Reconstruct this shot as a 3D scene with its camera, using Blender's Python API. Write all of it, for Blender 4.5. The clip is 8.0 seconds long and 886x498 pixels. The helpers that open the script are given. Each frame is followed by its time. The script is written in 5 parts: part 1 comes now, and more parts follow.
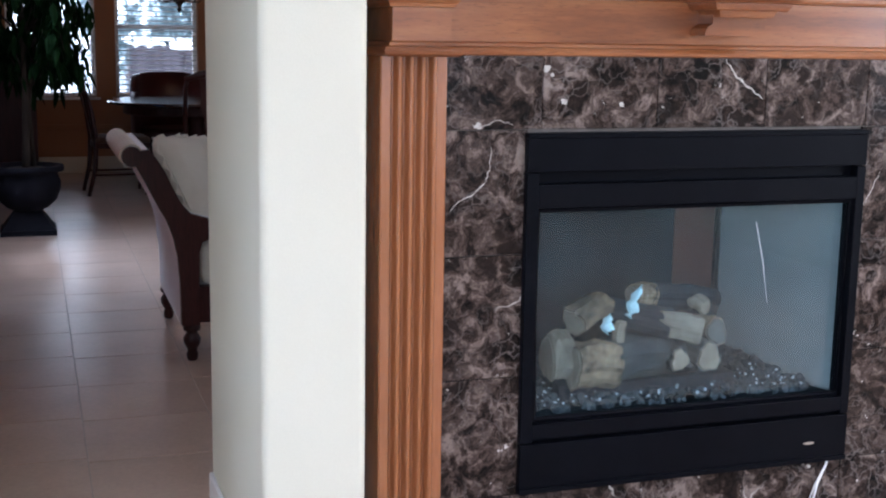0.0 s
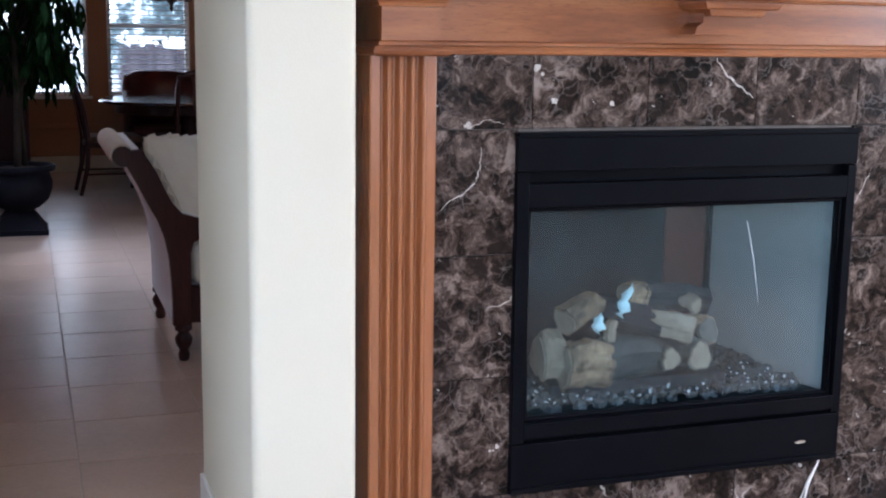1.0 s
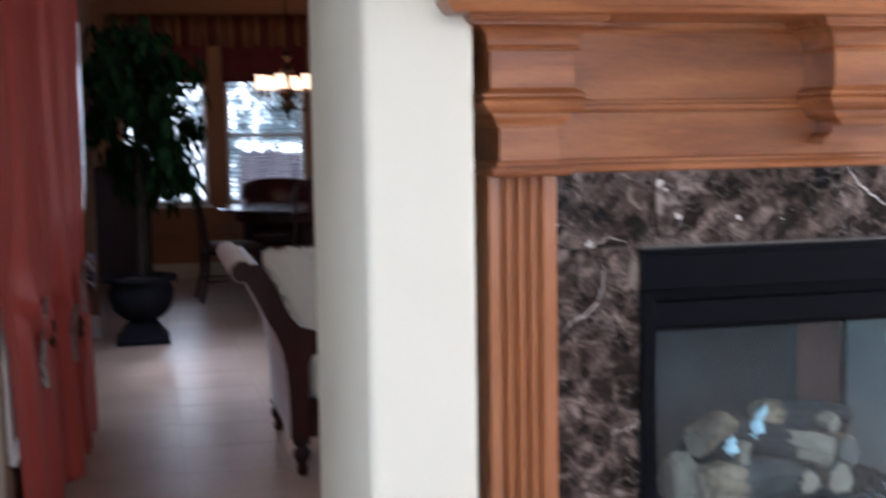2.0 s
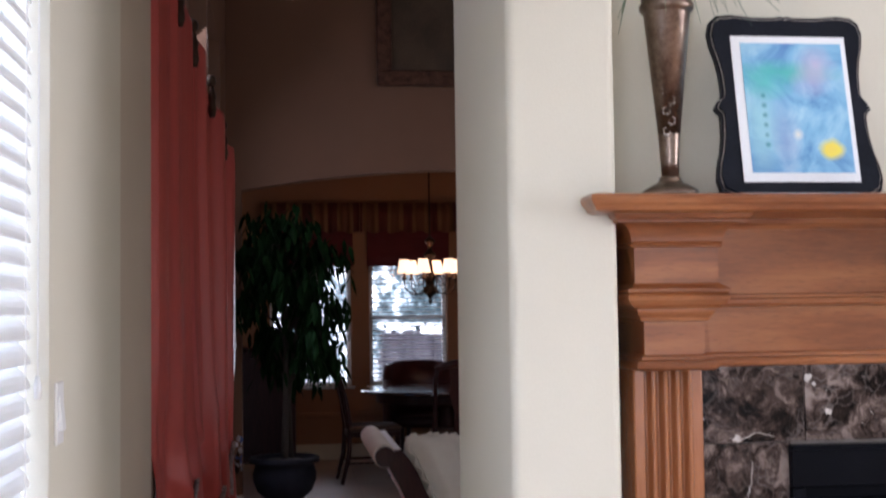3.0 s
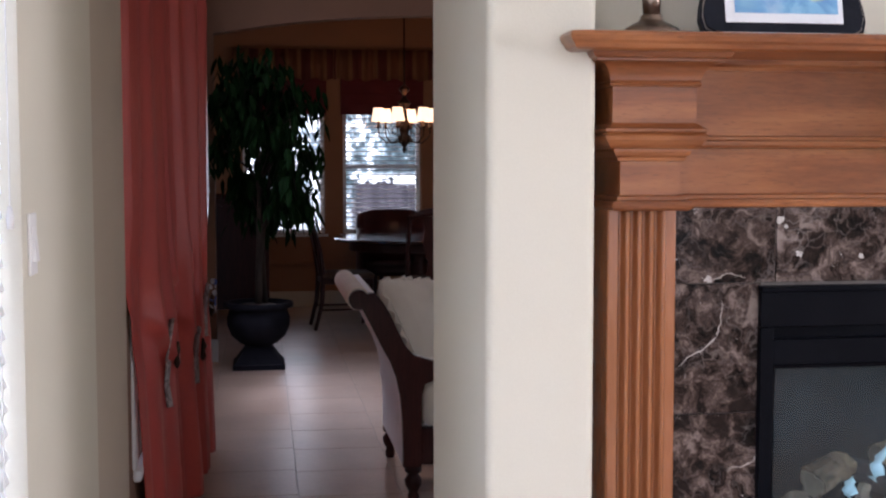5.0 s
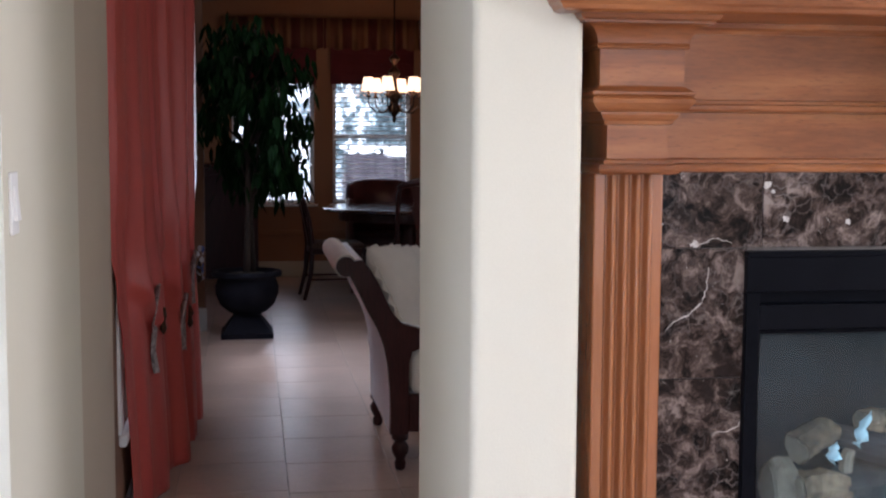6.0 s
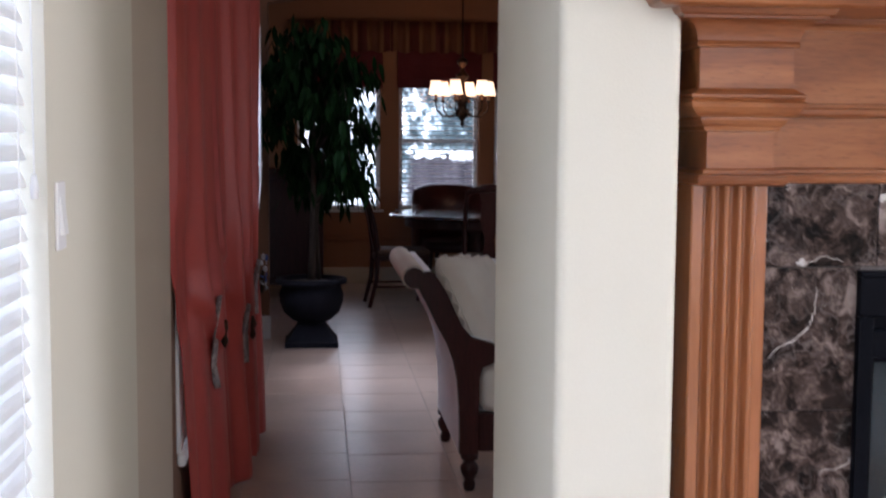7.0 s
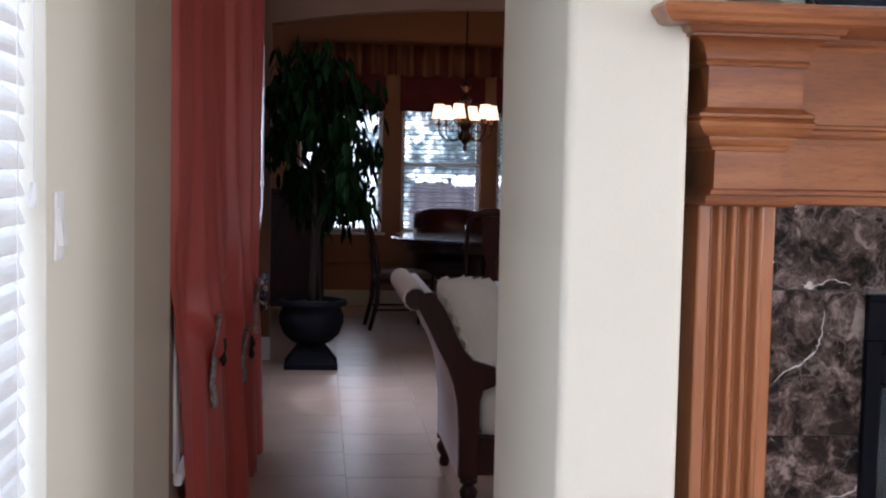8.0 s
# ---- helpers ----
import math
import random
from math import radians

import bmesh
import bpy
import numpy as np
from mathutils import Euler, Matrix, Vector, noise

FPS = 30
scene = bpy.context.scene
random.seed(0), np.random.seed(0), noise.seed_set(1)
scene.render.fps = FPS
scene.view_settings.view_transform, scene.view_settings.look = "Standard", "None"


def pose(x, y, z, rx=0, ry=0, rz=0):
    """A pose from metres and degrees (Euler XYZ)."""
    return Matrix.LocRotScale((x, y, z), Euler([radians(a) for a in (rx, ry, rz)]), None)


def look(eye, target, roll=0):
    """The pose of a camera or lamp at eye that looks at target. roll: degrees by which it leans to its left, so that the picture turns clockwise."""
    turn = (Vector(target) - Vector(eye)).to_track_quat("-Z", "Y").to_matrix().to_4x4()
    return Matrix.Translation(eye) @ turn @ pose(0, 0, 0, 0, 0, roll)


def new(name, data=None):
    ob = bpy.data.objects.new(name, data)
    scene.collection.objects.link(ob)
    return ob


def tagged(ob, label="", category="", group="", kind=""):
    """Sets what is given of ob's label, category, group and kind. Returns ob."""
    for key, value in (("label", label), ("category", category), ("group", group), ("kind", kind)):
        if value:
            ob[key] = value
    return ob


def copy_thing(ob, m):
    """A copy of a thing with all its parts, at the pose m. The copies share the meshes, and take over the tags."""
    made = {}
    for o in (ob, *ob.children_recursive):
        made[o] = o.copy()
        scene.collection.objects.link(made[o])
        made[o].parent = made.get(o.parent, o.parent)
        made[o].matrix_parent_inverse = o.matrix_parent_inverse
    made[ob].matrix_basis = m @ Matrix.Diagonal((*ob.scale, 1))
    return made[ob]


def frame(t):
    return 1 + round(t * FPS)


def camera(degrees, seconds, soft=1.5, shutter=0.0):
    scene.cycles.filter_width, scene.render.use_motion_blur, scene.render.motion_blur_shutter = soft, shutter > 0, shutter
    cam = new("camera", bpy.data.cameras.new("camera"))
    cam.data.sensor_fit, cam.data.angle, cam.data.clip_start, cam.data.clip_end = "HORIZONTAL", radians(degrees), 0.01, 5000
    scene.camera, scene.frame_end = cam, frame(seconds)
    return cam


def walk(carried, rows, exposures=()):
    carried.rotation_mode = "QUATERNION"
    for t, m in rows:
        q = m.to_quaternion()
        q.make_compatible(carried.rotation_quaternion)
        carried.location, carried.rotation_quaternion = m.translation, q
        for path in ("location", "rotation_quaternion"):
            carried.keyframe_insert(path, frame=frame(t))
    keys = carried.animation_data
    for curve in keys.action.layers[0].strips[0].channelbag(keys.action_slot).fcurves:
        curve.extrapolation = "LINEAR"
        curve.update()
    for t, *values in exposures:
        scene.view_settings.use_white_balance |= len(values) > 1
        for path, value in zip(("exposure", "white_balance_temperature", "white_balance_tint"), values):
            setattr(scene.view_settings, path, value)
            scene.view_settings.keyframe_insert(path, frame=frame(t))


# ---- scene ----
# exposure and white balance drift a little: cooler on the fireplace, warmer on the passage
exposure_rows = [(0.0, 0.38, 5480, 14), (1.6, 0.36, 5480, 14), (2.6, 0.20, 5800, 18), (4.7, 0.10, 5980, 22), (6.2, 0.24, 5820, 18), (8.0, 0.20, 5780, 18)]
cam = camera(40.0, 8.0, soft=2.1, shutter=0.5)
PATH = [
    (0, (0.077, 0.221, 1.322), (0.709, 2.087, 0.978), 0.9),
    (0.5, (0.082, 0.224, 1.323), (0.719, 2.088, 0.978), 0.9),
    (1, (0.088, 0.225, 1.325), (0.729, 2.088, 0.978), 0.8),
    (1.3, (0.0915, 0.230, 1.321), (0.7355, 2.094, 0.985), 0.8),
    (1.5, (0.097, 0.254, 1.327), (0.736, 2.125, 1.021), 0.8),
    (1.6, (0.1, 0.260, 1.335), (0.721, 2.139, 1.047), 0.5),
    (1.8, (0.097, 0.276, 1.354), (0.655, 2.182, 1.114), -0.1),
    (2, (0.094, 0.301, 1.378), (0.562, 2.235, 1.185), -0.9),
    (2.2, (0.084, 0.296, 1.384), (0.467, 2.254, 1.245), -1.1),
    (3.3, (0.066, 0.234, 1.414), (0.313, 2.214, 1.551), -0.8),
    (3.5, (0.068, 0.242, 1.41), (0.314, 2.224, 1.519), -0.8),
    (4, (0.074, 0.239, 1.382), (0.316, 2.224, 1.418), -0.8),
    (4.5, (0.097, 0.232, 1.361), (0.337, 2.217, 1.316), -0.7),
    (4.7, (0.06, 0.247, 1.379), (0.336, 2.226, 1.282), -0.4),
    (6, (0.075, 0.265, 1.353), (0.383, 2.233, 1.172), 0.3),
    (6.5, (0.073, 0.324, 1.355), (0.349, 2.291, 1.12), 0.2),
    (7, (0.075, 0.49, 1.359), (0.279, 2.472, 1.184), 0.4),
    (7.5, (0.071, 0.525, 1.353), (0.272, 2.512, 1.239), 1.2),
    (8, (0.073, 0.52, 1.34), (0.276, 2.506, 1.207), 1.2),
]
walk(cam, [(t, look(eye, target, roll)) for t, eye, target, roll in PATH], exposure_rows)

# ---- world and light ----
world = bpy.data.worlds.new("sky")
scene.world = world
world.use_nodes = True
wn = world.node_tree
sky = wn.nodes.new("ShaderNodeTexSky")
sky.sky_type = "NISHITA"
sky.sun_disc = False
sky.sun_elevation, sky.sun_rotation = radians(45), radians(90)
wn.links.new(sky.outputs[0], wn.nodes["Background"].inputs[0])
wn.nodes["Background"].inputs[1].default_value = 0.1


def lamp(name, kind, energy, m, color=(1, 1, 1), size=(1, 1)):
    data = bpy.data.lights.new(name, kind)
    data.energy, data.color = energy, color
    if kind == "AREA":
        data.shape, data.size, data.size_y = "RECTANGLE", *size
    ob = new(name, data)
    ob.matrix_world = m
    return ob


sun = lamp("sun", "SUN", 3.0, look((30, 4, 30), (0, 4, 0)), (1.0, 0.95, 0.87))
sun.data.angle = radians(0.5)
# daylight through the openings; the south and east nook windows are unseen, added fill
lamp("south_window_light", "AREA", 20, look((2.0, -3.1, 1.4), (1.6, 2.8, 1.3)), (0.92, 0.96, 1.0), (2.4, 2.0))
lamp("east_window_light", "AREA", 76, look((4.45, 1.25, 1.5), (0, 1.25, 1.3)), (0.95, 0.96, 0.97), (2.0, 1.3))
lamp("side_window_light", "AREA", 48, look((-0.64, 1.65, 1.45), (2.0, 1.65, 1.4)), (0.84, 0.90, 1.0), (1.8, 1.75))
# second west window, unseen and added, rakes the mantel from the left
lamp("side_window_light", "AREA", 132, look((-0.64, -1.3, 1.45), (2.0, -1.3, 1.4)), (0.90, 0.95, 1.0), (2.4, 1.75))
lamp("living_transom_light", "AREA", 22, look((-0.64, 6.2, 2.8), (1.6, 5.9, 0.6)), (0.93, 0.94, 1.0), (3.6, 0.85))
# added beam through the unseen third window, laying a pale band on the floor
beam = lamp("living_window_light", "AREA", 9, look((-0.64, 7.55, 1.55), (0.55, 7.45, 0.0)), (0.86, 0.90, 1.0), (1.1, 1.3))
beam.data.spread = radians(95)
# unseen east window, supposed, to light the curtain and the pillow
lamp("living_east_light", "AREA", 13, look((5.15, 5.6, 1.5), (0, 5.2, 1.1)), (1.0, 0.96, 0.93), (2.8, 1.9))
# the lit chandelier of the dining room
bulbs = lamp("chandelier_light", "POINT", 4.5, Matrix.Translation((1.285, 10.75, 1.93)), (1.0, 0.50, 0.25))
bulbs.data.shadow_soft_size = 0.16

# ---- materials ----


def nodes_of(name):
    m = bpy.data.materials.new(name)
    m.use_nodes = True
    return m, m.node_tree.nodes, m.node_tree.links, m.node_tree.nodes["Principled BSDF"]


def ramp(nodes, links, fac, stops):
    r = nodes.new("ShaderNodeValToRGB")
    while len(r.color_ramp.elements) < len(stops):
        r.color_ramp.elements.new(0.5)
    for e, (p, c) in zip(r.color_ramp.elements, stops):
        e.position, e.color = p, (*c, 1)
    links.new(fac, r.inputs[0])
    return r.outputs[0]


def coords(nodes, links, stretch=(1, 1, 1), shuffle=False):
    tc, mp = nodes.new("ShaderNodeTexCoord"), nodes.new("ShaderNodeMapping")
    mp.inputs["Scale"].default_value = stretch
    links.new(tc.outputs["Object"], mp.inputs[0])
    if shuffle:
        info, mul = nodes.new("ShaderNodeObjectInfo"), nodes.new("ShaderNodeMath")
        mul.operation = "MULTIPLY"
        mul.inputs[1].default_value = 57.0
        links.new(info.outputs["Random"], mul.inputs[0])
        links.new(mul.outputs[0], mp.inputs["Location"])
    return mp.outputs[0]


def noise_tex(nodes, links, vec, scale, detail=4.0, rough=0.55, dist=0.0):
    n = nodes.new("ShaderNodeTexNoise")
    n.inputs["Scale"].default_value, n.inputs["Detail"].default_value = scale, detail
    n.inputs["Roughness"].default_value, n.inputs["Distortion"].default_value = rough, dist
    links.new(vec, n.inputs["Vector"])
    return n.outputs["Fac"]


def bump(nodes, links, b, height, strength, distance=0.002):
    n = nodes.new("ShaderNodeBump")
    n.inputs["Strength"].default_value, n.inputs["Distance"].default_value = strength, distance
    links.new(height, n.inputs["Height"])
    links.new(n.outputs[0], b.inputs["Normal"])


def plain(name, c1, c2, scale=6.0, rough=0.6, metal=0.0, grain=120.0, relief=0.25, stretch=(1, 1, 1), shuffle=False):
    """A surface that varies between two colours at two scales, with fine relief."""
    m, n, l, b = nodes_of(name)
    v = coords(n, l, stretch, shuffle)
    big, fine = noise_tex(n, l, v, scale), noise_tex(n, l, v, grain, 3.0)
    mix = n.new("ShaderNodeMath")
    mix.operation = "MULTIPLY_ADD"
    mix.inputs[1].default_value = 0.35
    l.new(fine, mix.inputs[0])
    mul = n.new("ShaderNodeMath")
    mul.operation = "MULTIPLY"
    mul.inputs[1].default_value = 0.65
    l.new(big, mul.inputs[0])
    l.new(mul.outputs[0], mix.inputs[2])
    l.new(ramp(n, l, mix.outputs[0], [(0.36, c1), (0.64, c2)]), b.inputs["Base Color"])
    b.inputs["Roughness"].default_value, b.inputs["Metallic"].default_value = rough, metal
    if relief:
        bump(n, l, b, fine, relief)
    return m


def wood(name, dark, mid, light, along="x", rough=0.30, coat=0.22, figured=0.55, porous=0.40):
    """Stained oak: cathedral figure, fine long grain and dark pores, its own in each piece."""
    m, n, l, b = nodes_of(name)
    k = {"x": (0.55, 5, 5), "z": (5, 5, 0.55), "y": (5, 0.55, 5)}[along]
    v = coords(n, l, k, True)
    figure = noise_tex(n, l, v, 0.9, 1.5, 0.45, 0.35)
    wave = n.new("ShaderNodeMath")
    wave.operation = "MULTIPLY"
    wave.inputs[1].default_value = 46.0
    l.new(figure, wave.inputs[0])
    sine = n.new("ShaderNodeMath")
    sine.operation = "SINE"
    l.new(wave.outputs[0], sine.inputs[0])
    fine = noise_tex(n, l, coords(n, l, tuple(a * 7 for a in k), True), 3.0, 4.0, 0.65)
    broad = noise_tex(n, l, v, 0.5, 2.0)
    pores = noise_tex(n, l, coords(n, l, tuple(a * 22 for a in k), True), 3.0, 2.0, 0.5)
    add = n.new("ShaderNodeMath")
    add.operation = "MULTIPLY_ADD"
    add.inputs[1].default_value = 0.10 * figured
    l.new(sine.outputs[0], add.inputs[0])
    mean = n.new("ShaderNodeMath")
    mean.operation = "MULTIPLY_ADD"
    mean.inputs[1].default_value = 0.45
    l.new(fine, mean.inputs[0])
    half = n.new("ShaderNodeMath")
    half.operation = "MULTIPLY"
    half.inputs[1].default_value = 0.55
    l.new(broad, half.inputs[0])
    l.new(half.outputs[0], mean.inputs[2])
    l.new(mean.outputs[0], add.inputs[2])
    tone = ramp(n, l, add.outputs[0], [(0.34, dark), (0.50, mid), (0.66, light)])
    streak = ramp(n, l, pores, [(0.33, (1, 1, 1)), (0.42, (0, 0, 0))])
    sm = n.new("ShaderNodeMath")
    sm.operation = "MULTIPLY"
    sm.inputs[1].default_value = porous
    l.new(streak, sm.inputs[0])
    mixc = n.new("ShaderNodeMix")
    mixc.data_type = "RGBA"
    l.new(sm.outputs[0], mixc.inputs["Factor"])
    l.new(tone, mixc.inputs["A"])
    mixc.inputs["B"].default_value = (*[c * 0.55 for c in dark], 1)
    l.new(mixc.outputs["Result"], b.inputs["Base Color"])
    b.inputs["Roughness"].default_value = rough
    b.inputs["Coat Weight"].default_value, b.inputs["Coat Roughness"].default_value = coat, 0.16
    bump(n, l, b, pores, 0.15, 0.0008)
    return m


def marble(name):
    """Dark brown marble: cloudy pebbles, pale web of veins, white flecks."""
    m, n, l, b = nodes_of(name)
    v = coords(n, l, (1, 1, 1), True)
    warp = n.new("ShaderNodeTexNoise")
    warp.inputs["Scale"].default_value, warp.inputs["Detail"].default_value = 13.0, 7.0
    l.new(v, warp.inputs["Vector"])
    mixv = n.new("ShaderNodeMix")
    mixv.data_type = "VECTOR"
    mixv.inputs["Factor"].default_value = 0.15
    l.new(v, mixv.inputs["A"])
    l.new(warp.outputs["Color"], mixv.inputs["B"])
    wv = mixv.outputs["Result"]
    cloud = noise_tex(n, l, wv, 16.0, 8.0, 0.68)
    base = ramp(n, l, cloud, [(0.38, (0.005, 0.004, 0.004)), (0.46, (0.020, 0.013, 0.011)), (0.54, (0.066, 0.046, 0.039)), (0.65, (0.21, 0.165, 0.145))])
    vor = n.new("ShaderNodeTexVoronoi")
    vor.feature = "F1"
    vor.inputs["Scale"].default_value = 19.0
    l.new(wv, vor.inputs["Vector"])
    pebble = ramp(n, l, vor.outputs["Distance"], [(0.28, (1, 1, 1)), (0.42, (0, 0, 0))])
    vor3 = n.new("ShaderNodeTexVoronoi")
    vor3.feature = "DISTANCE_TO_EDGE"
    vor3.inputs["Scale"].default_value = 27.0
    l.new(wv, vor3.inputs["Vector"])
    web = ramp(n, l, vor3.outputs["Distance"], [(0.0, (1, 1, 1)), (0.035, (0.35, 0.35, 0.35)), (0.10, (0, 0, 0))])
    ridge = n.new("ShaderNodeMath")
    ridge.operation = "SUBTRACT"
    ridge.inputs[1].default_value = 0.5
    l.new(noise_tex(n, l, v, 4.5, 4.0, 0.5, 0.4), ridge.inputs[0])
    away = n.new("ShaderNodeMath")
    away.operation = "ABSOLUTE"
    l.new(ridge.outputs[0], away.inputs[0])
    vein = ramp(n, l, away.outputs[0], [(0.0, (1, 1, 1)), (0.004, (0.5, 0.5, 0.5)), (0.010, (0, 0, 0))])
    where = ramp(n, l, noise_tex(n, l, v, 6.0, 3.0), [(0.42, (0, 0, 0)), (0.68, (1, 1, 1))])
    where2 = ramp(n, l, noise_tex(n, l, v, 3.1, 2.0), [(0.62, (0, 0, 0)), (0.70, (1, 1, 1))])
    where3 = ramp(n, l, noise_tex(n, l, v, 7.0, 3.0), [(0.44, (0, 0, 0)), (0.56, (1, 1, 1))])
    fleck = ramp(n, l, noise_tex(n, l, v, 30.0, 5.0, 0.65), [(0.67, (0, 0, 0)), (0.71, (1, 1, 1))])

    def times(a, c):
        t = n.new("ShaderNodeMath")
        t.operation = "MULTIPLY"
        l.new(a, t.inputs[0])
        if isinstance(c, float):
            t.inputs[1].default_value = c
        else:
            l.new(c, t.inputs[1])
        return t.outputs[0]

    def blend(fac, a, colour):
        x = n.new("ShaderNodeMix")
        x.data_type = "RGBA"
        l.new(fac, x.inputs["Factor"])
        l.new(a, x.inputs["A"])
        x.inputs["B"].default_value = (*colour, 1)
        return x.outputs["Result"]

    c = blend(times(times(pebble, where3), 0.9), base, (0.015, 0.010, 0.009))
    c = blend(times(times(web, where), 0.5), c, (0.28, 0.24, 0.225))
    c = blend(times(vein, where2), c, (0.62, 0.58, 0.54))
    c = blend(times(fleck, 0.8), c, (0.66, 0.63, 0.6))
    l.new(c, b.inputs["Base Color"])
    b.inputs["Roughness"].default_value = 0.16
    b.inputs["Specular IOR Level"].default_value = 0.12
    return m


def emitter(name, color, strength):
    m, n, l, b = nodes_of(name)
    b.inputs["Base Color"].default_value = (*color, 1)
    b.inputs["Emission Color"].default_value = (*color, 1)
    b.inputs["Emission Strength"].default_value = strength
    return m


PAINT = plain("cream_wall_paint", (0.640, 0.612, 0.505), (0.680, 0.650, 0.540), 1.2, 0.75, grain=220, relief=0.22)
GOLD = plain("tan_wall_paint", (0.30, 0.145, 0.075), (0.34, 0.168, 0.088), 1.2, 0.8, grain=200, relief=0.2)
# the wall return's darker tone is shade put into its paint
RETURN_SHADED = plain("shaded_return_paint", (0.52, 0.44, 0.34), (0.56, 0.48, 0.37), 1.2, 0.75, grain=220, relief=0.22)
# living room tan, darkened so that the room's dimness sits in the paint
LIVING = plain("dimmed_living_paint", (0.195, 0.100, 0.058), (0.225, 0.117, 0.069), 1.2, 0.75, grain=220, relief=0.22)
CEIL = plain("white_ceiling_paint", (0.78, 0.77, 0.74), (0.82, 0.81, 0.78), 1.5, 0.9, grain=150)
OAK = wood("oak_along", (0.165, 0.049, 0.014), (0.235, 0.077, 0.023), (0.305, 0.111, 0.036), "x", figured=1.25)
# upright oak has lighter tones: the pilasters' brighter light is in the colour
OAK_UP_LIT = wood("oak_upright_lit", (0.250, 0.086, 0.030), (0.295, 0.106, 0.038), (0.345, 0.132, 0.050), "z", 0.22, 0.5, 0.2, 0.12)
DARK = wood("mahogany", (0.014, 0.003, 0.003), (0.034, 0.008, 0.007), (0.06, 0.015, 0.012), "z", 0.36, 0.08, 0.2)
DARK.node_tree.nodes["Principled BSDF"].inputs["Specular IOR Level"].default_value = 0.25
DARK_X = wood("mahogany_along", (0.014, 0.003, 0.003), (0.034, 0.008, 0.007), (0.06, 0.015, 0.012), "x", 0.16, 0.6, 0.2)
MARBLE = marble("brown_marble")
GROUT = plain("brown_grout", (0.10, 0.085, 0.075), (0.15, 0.13, 0.115), 20, 0.9)
TILE = plain("beige_floor_tile", (0.42, 0.30, 0.228), (0.54, 0.395, 0.305), 2.6, 0.30, grain=60, relief=0.05, shuffle=True)
FLOOR_GROUT = plain("floor_grout", (0.42, 0.36, 0.31), (0.5, 0.43, 0.37), 20, 0.9)
BLACK = plain("black_enamel", (0.0022, 0.0024, 0.0040), (0.004, 0.0044, 0.0066), 8, 0.45, relief=0.06)
BLACK.node_tree.nodes["Principled BSDF"].inputs["Specular IOR Level"].default_value = 0.045
WHITE = plain("white_gloss_paint", (0.78, 0.78, 0.77), (0.82, 0.82, 0.81), 4, 0.35, relief=0.05)
SLAT = plain("white_slat", (0.78, 0.80, 0.82), (0.84, 0.85, 0.86), 4, 0.4, relief=0.05)
CREAM = plain("cream_cotton", (0.66, 0.60, 0.50), (0.74, 0.68, 0.58), 5, 0.9, grain=380, relief=0.5)
LINEN = plain("white_linen", (0.82, 0.82, 0.83), (0.87, 0.87, 0.88), 4, 0.9, grain=420, relief=0.4)
RED = plain("russet_silk", (0.38, 0.050, 0.040), (0.52, 0.084, 0.062), 3, 0.48, grain=300, relief=0.2, stretch=(1, 1, 0.2))
IRON = plain("dark_bronze", (0.03, 0.018, 0.012), (0.07, 0.04, 0.025), 20, 0.38, 0.8)
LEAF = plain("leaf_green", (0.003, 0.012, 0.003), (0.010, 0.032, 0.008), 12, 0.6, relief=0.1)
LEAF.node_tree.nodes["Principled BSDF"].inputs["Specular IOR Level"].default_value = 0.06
BARK = plain("bark", (0.016, 0.010, 0.007), (0.045, 0.030, 0.021), 14, 0.9, stretch=(1, 1, 0.2), relief=0.8)
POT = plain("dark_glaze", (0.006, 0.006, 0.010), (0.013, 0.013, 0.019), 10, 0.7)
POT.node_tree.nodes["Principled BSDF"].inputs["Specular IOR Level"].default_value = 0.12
LOG = plain("ceramic_log", (0.24, 0.165, 0.11), (0.46, 0.33, 0.23), 9, 0.9, grain=60, relief=0.8)
CHAR = plain("charred_log", (0.004, 0.004, 0.006), (0.022, 0.024, 0.030), 14, 0.9, grain=50, relief=0.9)
EMBER = plain("black_lava_rock", (0.012, 0.012, 0.014), (0.11, 0.11, 0.115), 30, 0.55, grain=90, relief=0.9)
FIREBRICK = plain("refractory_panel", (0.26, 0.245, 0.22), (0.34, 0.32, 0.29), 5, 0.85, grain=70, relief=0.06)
RED_BROWN = plain("red_brown_panel", (0.11, 0.036, 0.024), (0.17, 0.06, 0.04), 5, 0.85, grain=70)

# ---- mesh helpers ----


def finish(ob, bm, material, smooth=False):
    bmesh.ops.recalc_face_normals(bm, faces=bm.faces)
    for f in bm.faces:
        f.smooth = smooth
    bm.to_mesh(ob.data)
    bm.free()
    ob.data.materials.append(material)
    return ob


def part(name, bm, material, parent=None, label="", smooth=False):
    ob = new(name, bpy.data.meshes.new(name))
    finish(ob, bm, material, smooth)
    if parent:
        ob.parent = parent
        ob.matrix_parent_inverse = Matrix.Translation(parent.matrix_basis.translation).inverted()
    if label:
        ob["label"] = label
    return ob


def thing(name, base, label, category, group="", kind=""):
    ob = new(name)
    ob.empty_display_size = 0.1
    ob.location = base
    return tagged(ob, label, category, group, kind)


def setting(name, bm, material, label, category, smooth=False):
    return tagged(part(name, bm, material, smooth=smooth), label, category, kind="structure")


